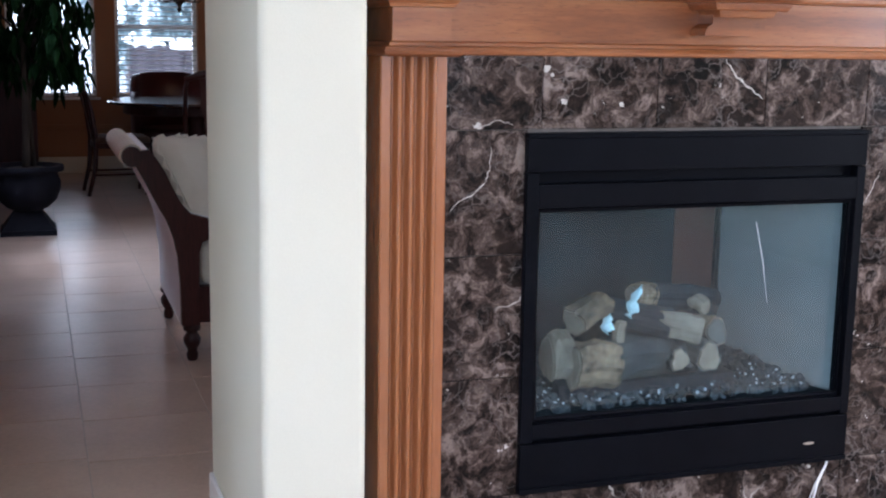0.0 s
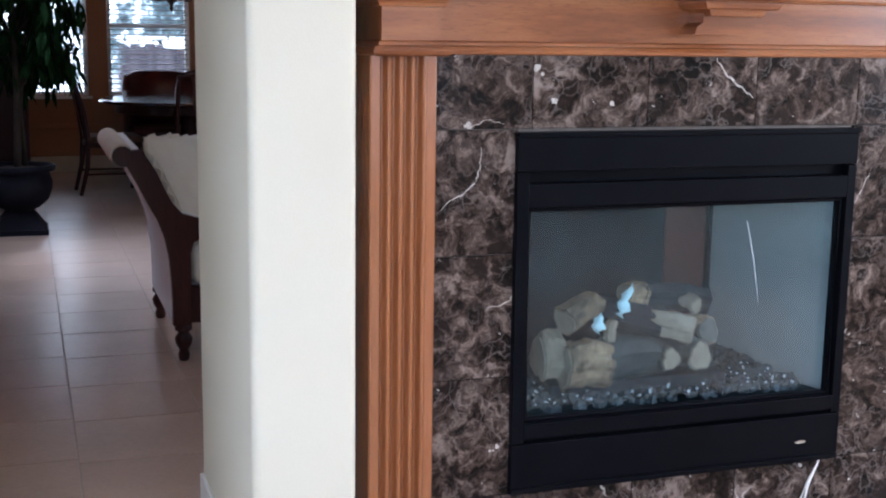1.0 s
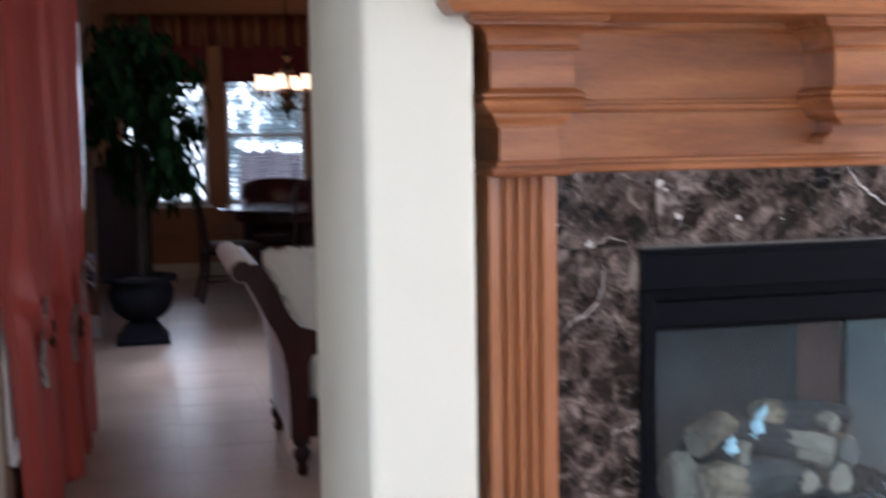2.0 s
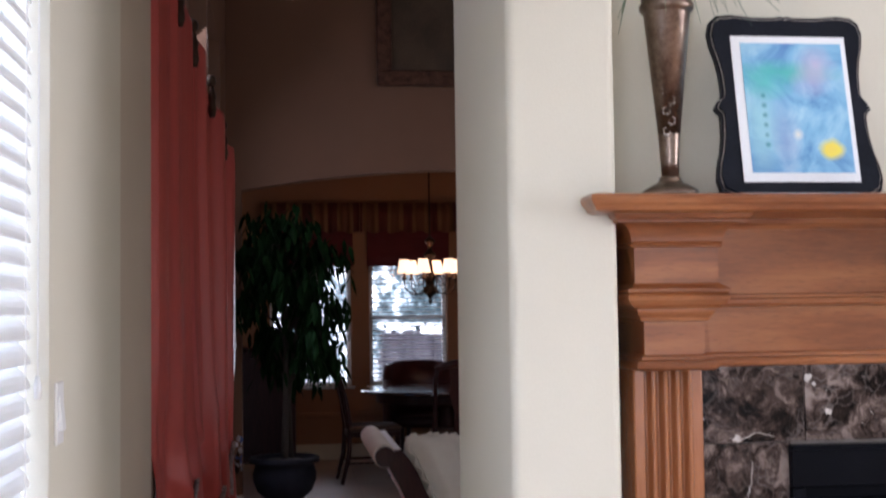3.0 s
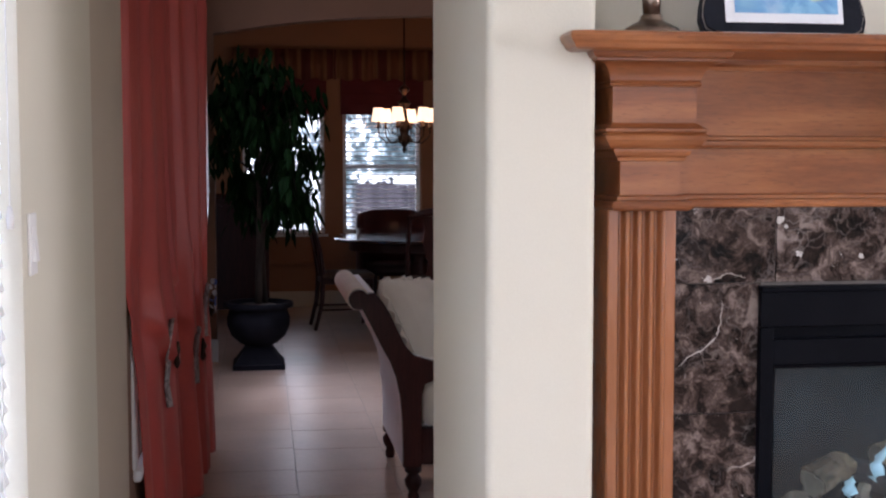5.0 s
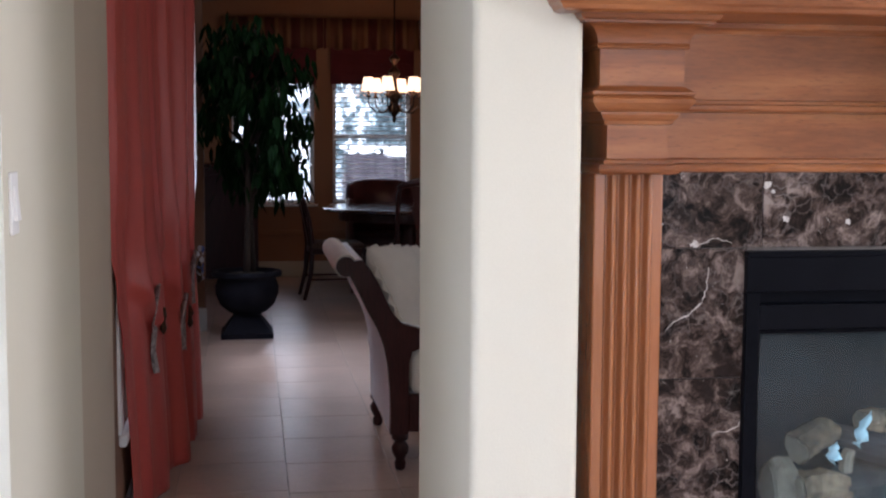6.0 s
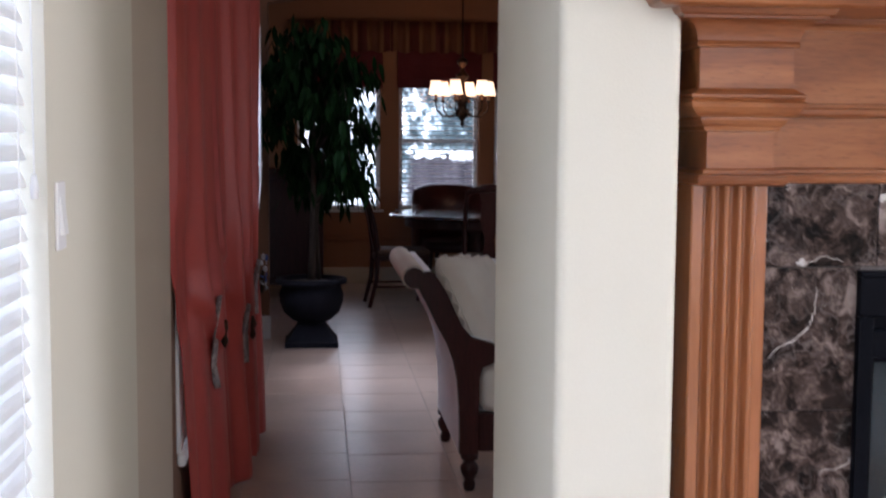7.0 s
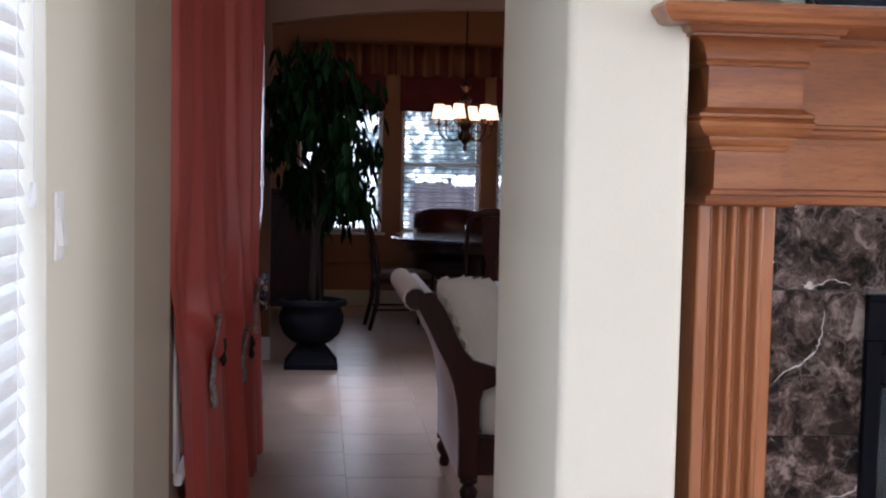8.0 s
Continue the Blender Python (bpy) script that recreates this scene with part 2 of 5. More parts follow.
def box(bm, x0, x1, y0, y1, z0, z1, bevel=0.0, seg=2):
    m = Matrix.LocRotScale(((x0 + x1) / 2, (y0 + y1) / 2, (z0 + z1) / 2), None, (x1 - x0, y1 - y0, z1 - z0))
    verts = bmesh.ops.create_cube(bm, size=1, matrix=m)["verts"]
    if bevel:
        edges = list({e for v in verts for e in v.link_edges})
        bmesh.ops.bevel(bm, geom=edges, offset=bevel, segments=seg, profile=0.5, affect="EDGES")
    return bm


def boxed(*a, **k):
    return box(bmesh.new(), *a, **k)


def prism(bm, pts, axis, a, c):
    """A flat outline carried along an axis from a to c. The outline's two numbers are the other two axes in order."""
    def at(p, q):
        return {"x": (q, p[0], p[1]), "y": (p[0], q, p[1]), "z": (p[0], p[1], q)}[axis]
    lo, hi = [bm.verts.new(at(p, a)) for p in pts], [bm.verts.new(at(p, c)) for p in pts]
    n = len(pts)
    for i in range(n):
        bm.faces.new((lo[i], lo[(i + 1) % n], hi[(i + 1) % n], hi[i]))
    bm.faces.new(lo[::-1])
    bm.faces.new(hi)
    return bm


def lathe(bm, centre, profile, seg=24):
    """Turned about the upright through centre; profile of (radius, height)."""
    rings = []
    for r, z in profile:
        rings.append([bm.verts.new((centre[0] + r * math.cos(2 * math.pi * i / seg), centre[1] + r * math.sin(2 * math.pi * i / seg), centre[2] + z)) for i in range(seg)])
    for a, c in zip(rings, rings[1:]):
        for i in range(seg):
            bm.faces.new((a[i], a[(i + 1) % seg], c[(i + 1) % seg], c[i]))
    bm.faces.new(rings[0][::-1])
    bm.faces.new(rings[-1])
    return bm


def tube(bm, pts, radius, seg=8):
    """A round bar along points; radius a number or one for each point."""
    pts = [Vector(p) for p in pts]
    rad = radius if isinstance(radius, (list, tuple)) else [radius] * len(pts)
    rings = []
    for i, p in enumerate(pts):
        d = (pts[min(i + 1, len(pts) - 1)] - pts[max(i - 1, 0)]).normalized()
        u = d.cross(Vector((0.31, 0.17, 0.93)) if abs(d.z) < 0.9 else Vector((1, 0, 0))).normalized()
        w = d.cross(u)
        rings.append([bm.verts.new(p + rad[i] * (math.cos(2 * math.pi * k / seg) * u + math.sin(2 * math.pi * k / seg) * w)) for k in range(seg)])
    for a, c in zip(rings, rings[1:]):
        for k in range(seg):
            bm.faces.new((a[k], a[(k + 1) % seg], c[(k + 1) % seg], c[k]))
    bm.faces.new(rings[0][::-1])
    bm.faces.new(rings[-1])
    return bm


def moulding(bm, line, profile):
    """A moulding that runs round a plan line with mitred corners; profile of (how far it stands out, height), from bottom to top."""
    line = [Vector(p) for p in line]
    outs = []
    for i in range(len(line)):
        ns = []
        for a, c in ((i - 1, i), (i, i + 1)):
            if 0 <= a and c < len(line):
                d = (line[c] - line[a]).normalized()
                ns.append(Vector((d.y, -d.x)))
        m = sum(ns, Vector((0, 0))).normalized()
        outs.append(m / max(0.3, m.dot(ns[0])))
    rows = [[bm.verts.new((p.x + o * q.x, p.y + o * q.y, z)) for p, q in zip(line, outs)] for o, z in profile]
    for a, c in zip(rows, rows[1:]):
        for i in range(len(line) - 1):
            bm.faces.new((a[i], a[i + 1], c[i + 1], c[i]))
    return bm


# ---- the structure ----
WALL_X = -0.38
FAR_Y = 8.88
DIN_Y = 12.2

# floor: grout bed with each tile on it
setting("floor", boxed(-3, 6, -3.6, 13, -0.1, -0.0015), FLOOR_GROUT, "floor of large beige ceramic tiles with pale grout", "floor")


def wall_with_holes(name, axis, at0, at1, span, height, holes, material, label):
    """A wall across x or y with rectangular openings (a0, a1, z0, z1), as plain blocks round them."""
    bm = bmesh.new()
    cuts = sorted({span[0], span[1], *[h[0] for h in holes], *[h[1] for h in holes]})
    for a, c in zip(cuts, cuts[1:]):
        z = height[0]
        for h in sorted((h for h in holes if h[0] <= a and c <= h[1]), key=lambda h: h[2]):
            if h[2] > z:
                box(bm, *((a, c, at0, at1) if axis == "x" else (at0, at1, a, c)), z, h[2])
            z = h[3]
        if z < height[1]:
            box(bm, *((a, c, at0, at1) if axis == "x" else (at0, at1, a, c)), z, height[1])
    bmesh.ops.remove_doubles(bm, verts=bm.verts, dist=0.0002)
    return setting(name, bm, material, label, "wall")


# the third window is unseen, added to let light in past the curtain
LIVING_WINS = [(4.4, 5.6), (5.72, 6.9), (7.02, 8.2)]
# west wall of the nook with its window, then the long wall of the living room
# the southern opening is unseen, added for light from the left
wall_with_holes("wall_west_nook", "y", WALL_X - 0.2, WALL_X, (-3.4, 3.58), (0, 2.8), [(-2.5, -0.1, 0.55, 2.35), (0.7, 2.604, 0.55, 2.35)], PAINT, "cream painted wall with a window and an added unseen opening")
bm = bmesh.new()
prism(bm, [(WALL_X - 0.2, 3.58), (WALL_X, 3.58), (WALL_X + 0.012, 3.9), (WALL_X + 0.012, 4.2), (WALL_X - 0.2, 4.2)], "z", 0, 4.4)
setting("wall_west_return", bm, RETURN_SHADED, "wall return with its shade put into the paint", "wall")
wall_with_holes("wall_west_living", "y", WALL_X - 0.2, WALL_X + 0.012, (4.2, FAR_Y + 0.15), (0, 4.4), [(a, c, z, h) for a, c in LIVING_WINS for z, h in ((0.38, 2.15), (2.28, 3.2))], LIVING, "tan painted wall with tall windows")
wall_with_holes("wall_west_dining", "y", WALL_X - 1.4, WALL_X - 1.2, (FAR_Y + 0.15, DIN_Y + 0.2), (0, 2.9), [], GOLD, "tan painted dining room wall")

# pier beside the fireplace with rounded corners, and its twin
PIER_Y, PIER_BACK = 2.76, 3.58


def pier(name, x0, x1):
    bm = boxed(x0, x1, PIER_Y, PIER_BACK, 0, 4.4)
    edges = [e for e in bm.edges if abs(e.verts[0].co.z - e.verts[1].co.z) > 1]
    bmesh.ops.bevel(bm, geom=edges, offset=0.018, segments=5, profile=0.5, affect="EDGES")
    return setting(name, bm, PAINT, "cream painted wall pier with rounded corners", "wall")


pier("wall_pier_1", 0.527, 0.762)
pier("wall_pier_2", 2.668, 2.9)
setting("wall_chimney", boxed(0.762, 2.668, 3.12, PIER_BACK, 1.2, 4.4), PAINT, "cream painted chimney wall above the mantel", "wall")
# unseen opening, cut only to let the east fill light in
wall_with_holes("wall_nook_east", "y", 4.5, 4.7, (-3.4, PIER_Y), (0, 2.8), [(0.25, 2.25, 0.85, 2.15)], PAINT, "plain cream wall with an added unseen opening")
setting("wall_north_nook", boxed(2.9, 4.5, PIER_Y, PIER_BACK, 0, 4.4), PAINT, "plain cream wall", "wall")
# unseen opening behind the eye, added for the south fill light
wall_with_holes("wall_south", "x", -3.4, -3.2, (WALL_X - 0.2, 4.7), (0, 2.8), [(-0.1, 3.3, 0.3, 2.45)], PAINT, "plain cream wall with a wide added unseen opening")
# its wide opening is unseen, supposed for the east light
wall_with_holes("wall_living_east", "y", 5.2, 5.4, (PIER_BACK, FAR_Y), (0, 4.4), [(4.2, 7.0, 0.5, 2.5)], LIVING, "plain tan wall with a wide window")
setting("ceiling_nook", boxed(WALL_X - 0.2, 4.7, -3.4, PIER_Y, 2.8, 2.95), CEIL, "white ceiling", "ceiling")
setting("ceiling_living", boxed(WALL_X - 0.2, 5.4, PIER_Y, FAR_Y + 0.15, 4.4, 4.55), CEIL, "high white ceiling", "ceiling")
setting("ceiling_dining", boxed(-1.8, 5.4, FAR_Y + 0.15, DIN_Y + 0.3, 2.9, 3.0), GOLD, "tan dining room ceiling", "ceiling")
setting("wall_header", boxed(WALL_X, 4.5, PIER_Y - 0.002, PIER_BACK, 2.95, 4.4), PAINT, "plain cream wall over the passage", "wall")

# arched opening to the dining room
ARCH_L, ARCH_C, ARCH_TOP = -0.262, 1.38, 2.437


def arch_z(x):
    return ARCH_TOP - ((x - ARCH_C) / (ARCH_C - ARCH_L)) ** 2 * 0.15


bm = bmesh.new()
xs = [ARCH_L + i * (ARCH_C - ARCH_L) / 16 for i in range(33)]
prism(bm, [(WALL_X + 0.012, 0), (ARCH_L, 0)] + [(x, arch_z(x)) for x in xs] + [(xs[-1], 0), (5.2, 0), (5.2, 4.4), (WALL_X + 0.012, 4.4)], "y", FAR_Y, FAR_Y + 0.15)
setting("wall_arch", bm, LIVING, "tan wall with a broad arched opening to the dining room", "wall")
WINS = [(-0.12, 0.671), (0.849, 1.62), (1.771, 2.54)]
wall_with_holes("wall_north_dining", "x", DIN_Y, DIN_Y + 0.18, (-1.8, 5.4), (0, 2.9), [(a, c, 0.71, 2.42) for a, c in WINS], GOLD, "tan painted dining wall with a row of windows")
setting("wall_east_dining", boxed(5.2, 5.4, FAR_Y + 0.15, DIN_Y, 0, 2.9), GOLD, "tan dining room wall", "wall")
setting("ground", boxed(-60, 60, -60, 80, -0.4, -0.25), LEAF, "lawn outside the windows", "ground")

# ---- outside: a far line of sunlit trees behind the dining room ----


def trees_backdrop():
    """Sunlit leaves against the sky above a pale, shaded garden fence."""
    m, n, l, b = nodes_of("far_foliage")
    v = coords(n, l)
    leaf = noise_tex(n, l, v, 3.6, 8.0, 0.74)
    where = noise_tex(n, l, v, 0.55, 2.0)
    sep = n.new("ShaderNodeSeparateXYZ")
    l.new(v, sep.inputs[0])

    def calc(op, p, q):
        t = n.new("ShaderNodeMath")
        t.operation = op
        for k, o in enumerate((p, q)):
            if isinstance(o, (int, float)):
                t.inputs[k].default_value = o
            else:
                l.new(o, t.inputs[k])
        return t.outputs[0]

    # the sky shows through less towards the east
    open_sky = calc("ADD", leaf, calc("MULTIPLY", calc("SUBTRACT", 2.35, sep.outputs["X"]), 0.075))
    open_sky = calc("ADD", open_sky, calc("MULTIPLY", calc("SUBTRACT", where, 0.5), 0.25))
    trees = ramp(n, l, open_sky, [(0.42, (0.020, 0.030, 0.034)), (0.50, (0.075, 0.105, 0.115)), (0.56, (0.22, 0.27, 0.29)), (0.62, (1.0, 1.0, 1.0))])
    boards = ramp(n, l, noise_tex(n, l, coords(n, l, (6, 1, 0.6)), 1.5, 4.0), [(0.35, (0.028, 0.025, 0.031)), (0.65, (0.066, 0.058, 0.066))])
    # the fence: below a height, east of its end; a bright gap of lawn and sky over it
    z = calc("ADD", sep.outputs["Z"], calc("MULTIPLY", calc("SUBTRACT", leaf, 0.5), 0.5))
    below = ramp(n, l, calc("MULTIPLY", z, 0.25), [(0.255, (1, 1, 1)), (0.265, (0, 0, 0))])
    east = ramp(n, l, calc("MULTIPLY", calc("ADD", sep.outputs["X"], calc("MULTIPLY", leaf, 0.9)), 0.1), [(0.215, (0, 0, 0)), (0.235, (1, 1, 1))])
    gap = ramp(n, l, calc("MULTIPLY", z, 0.25), [(0.255, (0, 0, 0)), (0.265, (1, 1, 1)), (0.300, (1, 1, 1)), (0.310, (0, 0, 0))])

    def mixed(fac, p, q):
        x = n.new("ShaderNodeMix")
        x.data_type = "RGBA"
        l.new(fac, x.inputs["Factor"])
        l.new(p, x.inputs["A"])
        if isinstance(q, tuple):
            x.inputs["B"].default_value = (*q, 1)
        else:
            l.new(q, x.inputs["B"])
        return x.outputs["Result"]

    holes = ramp(n, l, leaf, [(0.47, (0, 0, 0)), (0.52, (1, 1, 1))])
    col = mixed(calc("MULTIPLY", gap, holes), trees, (1.0, 0.98, 0.98))
    col = mixed(calc("MULTIPLY", below, east), col, boards)
    l.new(col, b.inputs["Base Color"])
    l.new(col, b.inputs["Emission Color"])
    # the painted view glows, standing in for daylight through the dining windows
    b.inputs["Emission Strength"].default_value = 3.4
    return m


setting("backdrop", boxed(-14, 18, 24, 24.2, -0.5, 12), trees_backdrop(), "distant sunlit trees behind the windows", "trees")

# ---- fireplace ----
MX = 1.715
MARBLE_Y = 2.888


def mirror_x(x):
    return 2 * MX - x


def mantel():
    t = thing("mantelpiece", (MX, 2.9, 0), "reddish oak mantelpiece with fluted pilasters and deep moulded shelf", "mantelpiece")
    front, back = 2.797, 2.906
    half = [(0.826, 3.11), (0.826, front), (0.960, front), (0.960, back)]
    line = half + [(mirror_x(x), y) for x, y in half[::-1]]
    key = [(1.63, back + 0.02), (1.63, front), (mirror_x(1.63), front), (mirror_x(1.63), back + 0.02)]

    pier_l = [(0.826, 3.11), (0.826, front), (0.960, front), (0.960, back + 0.01)]
    pier_r = [(mirror_x(x), y) for x, y in pier_l[::-1]]
    mid = [(0.955, back), (mirror_x(0.955), back)]

    def run(name, profile, path=line, material=OAK, label=""):
        return part(name, moulding(bmesh.new(), path, profile), material, t, label)

    step = 0.026  # the upper frieze stands out over the lower
    run("lower_frieze", [(0, 1.285), (0, 1.40)])
    run("base_moulding", [(-0.01, 1.278), (0.014, 1.278), (0.022, 1.283), (0.024, 1.290), (0.020, 1.298), (0.010, 1.301), (0.008, 1.308), (0.0, 1.312)])
    ledge = [(0, 1.384), (0.008, 1.385), (0.010, 1.393), (0.014, 1.396), (0.020, 1.406), (0.020, 1.411), (0.028, 1.413), (0.036, 1.420), (0.044, 1.430), (0.046, 1.438), (0.040, 1.444), (0.046, 1.448), (0.046, 1.453), (0.034, 1.459), (step, 1.466)]
    for path in (pier_l, pier_r):
        run("ledge_moulding", ledge, path)
        run("block_face", [(step, 1.460), (step, 1.6115)], path)
    run("upper_frieze", [(0.002, 1.436), (0.002, 1.6115)], mid)
    run("frieze_bead", [(0, 1.414), (0.012, 1.416), (0.017, 1.422), (0.017, 1.430), (0.009, 1.434), (0.009, 1.440), (0.002, 1.443)], mid)
    crown = [(step, 1.543), (step + 0.006, 1.544), (step + 0.009, 1.549), (step + 0.006, 1.554)]
    for i in range(11):
        a = i / 10 * math.pi / 2
        crown.append((step + 0.008 + 0.036 * (1 - math.cos(a)), 1.556 + 0.038 * math.sin(a)))
    crown += [(step + 0.048, 1.594), (step + 0.048, 1.599), (step + 0.055, 1.602), (step + 0.060, 1.612), (step + 0.062, 1.618)]
    # the crown flares over each pilaster and over the keystone only
    for path in (pier_l, key, pier_r):
        run("crown_moulding", crown, path)
    # a small bed moulding below the shelf between them
    run("bed_moulding", [(0, 1.588), (0.006, 1.589), (0.010, 1.596), (0.018, 1.602), (0.020, 1.613)], mid)
    run("keystone_face", [(-0.014, 1.378), (-0.010, 1.384), (step, 1.462), (step, 1.612)], key)
    run("keystone_ledge", [(o, z) for o, z in ledge if z > 1.392], key)

    # shelf with a rounded nose
    edge = [(-0.02, 1.612), (0.0, 1.612), (0.010, 1.616), (0.014, 1.624), (0.020, 1.630), (0.024, 1.640), (0.020, 1.648), (0.0, 1.652)]
    x0, x1, y0 = 0.704, mirror_x(0.704), 2.685
    bm = moulding(bmesh.new(), [(x0, 2.756), (x0, y0), (x1, y0), (x1, 2.756)], edge)
    box(bm, x0 + 0.001, x1 - 0.001, y0 + 0.001, 2.754, 1.613, 1.6515)
    box(bm, 0.764, mirror_x(0.764), 2.754, 3.118, 1.613, 1.6515)
    part("shelf", bm, OAK, t)
    # solid core behind the friezes
    part("core", boxed(0.830, mirror_x(0.830), 2.910, 3.11, 1.287, 1.612), OAK, t)

    def pilaster(x0, x1):
        """Flat margins, and between them hollow flutes with rounded fillets."""
        pts, n = [(x0, 3.11), (x0, 2.843), (x0 + 0.003, 2.84)], 4
        edge = 0.023
        w = (x1 - x0 - 2 * edge) / n
        pts.append((x0 + edge - 0.005, 2.84))
        for i in range(n):
            a = x0 + edge + i * w
            for k in range(13):
                u = k / 12
                hollow = math.sin(math.pi * (u - 0.04) / 0.50) if 0.04 < u < 0.54 else 0.0
                round_over = math.sin(math.pi * (u - 0.54) / 0.46) if u > 0.54 else 0.0
                pts.append((a + w * u, 2.84 + 0.014 * max(0.0, hollow) ** 0.7 - 0.006 * max(0.0, round_over) ** 0.8))
        pts += [(x1 - edge + 0.005, 2.84), (x1 - 0.003, 2.84), (x1, 2.843), (x1, 3.11)]
        part("pilaster", prism(bmesh.new(), pts, "z", 0.16, 1.285), OAK_UP_LIT, t)
        part("plinth", boxed(x0 - 0.012, x1 + 0.012, 2.822, 3.1, 0, 0.16, bevel=0.004), OAK_UP_LIT, t)

    pilaster(0.812, 0.968)
    pilaster(mirror_x(0.968), mirror_x(0.812))
    # plaque below the middle break
    pts = [(1.64, 1.392), (1.64, 1.362), (1.624, 1.352), (1.618, 1.334), (1.77, 1.334), (1.784, 1.352), (1.792, 1.392)]
    part("centre_plaque", prism(bmesh.new(), [(x, z) for x, z in pts], "y", 2.838, 2.907), OAK, t)
    return t


mantel()


def fireplace():
    x0, x1, z0, z1, fy = 1.182, 2.138, 0.206, 1.101, 2.870
    gx0, gx1, gz0, gz1 = 1.226, 2.100, 0.396, 0.909
    t = thing("gas_fireplace", (1.66, 2.9, 0.2), "black metal gas fireplace with glass front and ceramic logs", "fireplace")

    def bar(name, *a, bevel=0.002):
        return part(name, boxed(*a, bevel=bevel), BLACK, t)

    bar("frame_side", x0, gx0 - 0.012, fy + 0.0005, 3.0, 0.336, 1.006)
    bar("frame_side", gx1 + 0.012, x1, fy + 0.0005, 3.0, 0.336, 1.006)
    bar("top_panel", x0, x1, fy, 2.98, 1.008, z1 - 0.012)
    bar("top_lip", x0, x1, fy - 0.004, 2.98, z1 - 0.012, z1)
    bar("louvre", gx0 - 0.012, gx1 + 0.012, fy + 0.028, 2.99, 0.978, 1.008)
    bar("top_rail", gx0 - 0.012, gx1 + 0.012, fy + 0.001, 2.98, gz1 + 0.012, 0.978)
    bar("bottom_rail", gx0 - 0.012, gx1 + 0.012, fy + 0.001, 2.98, 0.345, gz0 - 0.012)
    bar("louvre", gx0 - 0.012, gx1 + 0.012, fy + 0.022, 2.99, 0.333, 0.345)
    panel = bar("bottom_panel", x0, x1, fy, 2.98, z0 + 0.014, 0.333)
    bar("bottom_lip", x0, x1, fy - 0.004, 2.98, z0, z0 + 0.014)
    badge = MATS["steel"]
    bm = prism(bmesh.new(), [(2.018 + 0.017 * math.cos(a), 0.262 + 0.004 * math.sin(a)) for a in [i * math.pi / 8 for i in range(16)]], "y", fy - 0.002, fy + 0.003)
    part("badge", bm, badge, panel, "small oval metal badge")
    # trim bead round the glass
    bm = bmesh.new()
    tube(bm, [(gx0 - 0.005, fy + 0.02, gz0 - 0.006), (gx1 + 0.006, fy + 0.02, gz0 - 0.006), (gx1 + 0.006, fy + 0.02, gz1 + 0.006), (gx0 - 0.005, fy + 0.02, gz1 + 0.006), (gx0 - 0.005, fy + 0.02, gz0 - 0.006)], 0.009, 6)
    part("glass_trim", bm, BLACK, t)
    glass = part("glass", boxed(gx0 - 0.014, gx1 + 0.014, 2.912, 2.916, gz0 - 0.014, gz1 + 0.014), MATS["hazed"], t, "fireplace glass with the room's bluish reflection put in as haze")
    glass.visible_shadow = False
    # firebox inside
    by = 3.34
    part("firebox_floor", boxed(x0 + 0.02, x1 - 0.02, 2.93, by, 0.36, 0.385), BLACK, t)
    part("firebox_back", boxed(x0 + 0.02, 1.845, by, by + 0.02, 0.36, 1.0), MATS["dark_lining"], t)
    # the red-brown patch reflected in the glass, put in as a coloured panel
    part("back_panel", boxed(1.845, 1.985, by - 0.004, by + 0.02, 0.36, 1.0), RED_BROWN, t, "reddish-brown back panel put in for a reflected patch")
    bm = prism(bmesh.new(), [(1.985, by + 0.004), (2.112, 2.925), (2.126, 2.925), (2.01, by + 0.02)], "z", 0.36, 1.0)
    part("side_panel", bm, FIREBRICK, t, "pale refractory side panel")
    part("corner_trim", boxed(1.976, 1.990, by - 0.02, by, 0.36, 1.0), BLACK, t)
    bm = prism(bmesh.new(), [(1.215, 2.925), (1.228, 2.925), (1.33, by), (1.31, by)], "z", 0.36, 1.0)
    part("side_panel", bm, MATS["dark_lining"], t)
    part("firebox_top", boxed(x0 + 0.02, x1 - 0.02, 2.93, by, 0.985, 1.0), MATS["dark_lining"], t)
    # dark hood
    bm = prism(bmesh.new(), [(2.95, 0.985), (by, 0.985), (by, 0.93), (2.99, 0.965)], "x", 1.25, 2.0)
    part("hood", bm, MATS["dark_lining"], t)
    rng = random.Random(5)

    def log(p, q, r0, r1, material, name="log", end=CHAR):
        """A moulded log: barky skin with lengthwise ridges and flat sawn ends."""
        p, q = Vector(p), Vector(q)
        d = (q - p).normalized()
        u = d.cross(Vector((0, 0, 1))).normalized()
        w = u.cross(d)
        ph, n, seg = rng.uniform(0, 6), 12, 20
        bend = Vector((0, rng.uniform(-0.008, 0.008), rng.uniform(0.0, 0.010)))
        bm, rings = bmesh.new(), []
        for i in range(n + 1):
            s = i / n
            at = p.lerp(q, s) + bend * math.sin(math.pi * s)
            r = r0 * (1 - s) + r1 * s
            ring = []
            for k in range(seg):
                a = 2 * math.pi * k / seg
                rr = r * (1 + 0.11 * math.sin(3 * a + ph) + 0.06 * math.sin(7 * a - ph) + 0.16 * noise.noise((2.2 * math.cos(a) + ph, 2.2 * math.sin(a), s * 4)))
                ring.append(bm.verts.new(at + rr * (math.cos(a) * u + math.sin(a) * w)))
            rings.append(ring)
        for a, c in zip(rings, rings[1:]):
            for k in range(seg):
                bm.faces.new((a[k], a[(k + 1) % seg], c[(k + 1) % seg], c[k]))
        ends = [[v.co.copy() for v in rings[0]], [v.co.copy() for v in rings[-1]]]
        bm.faces.new(rings[0][::-1])
        bm.faces.new(rings[-1])
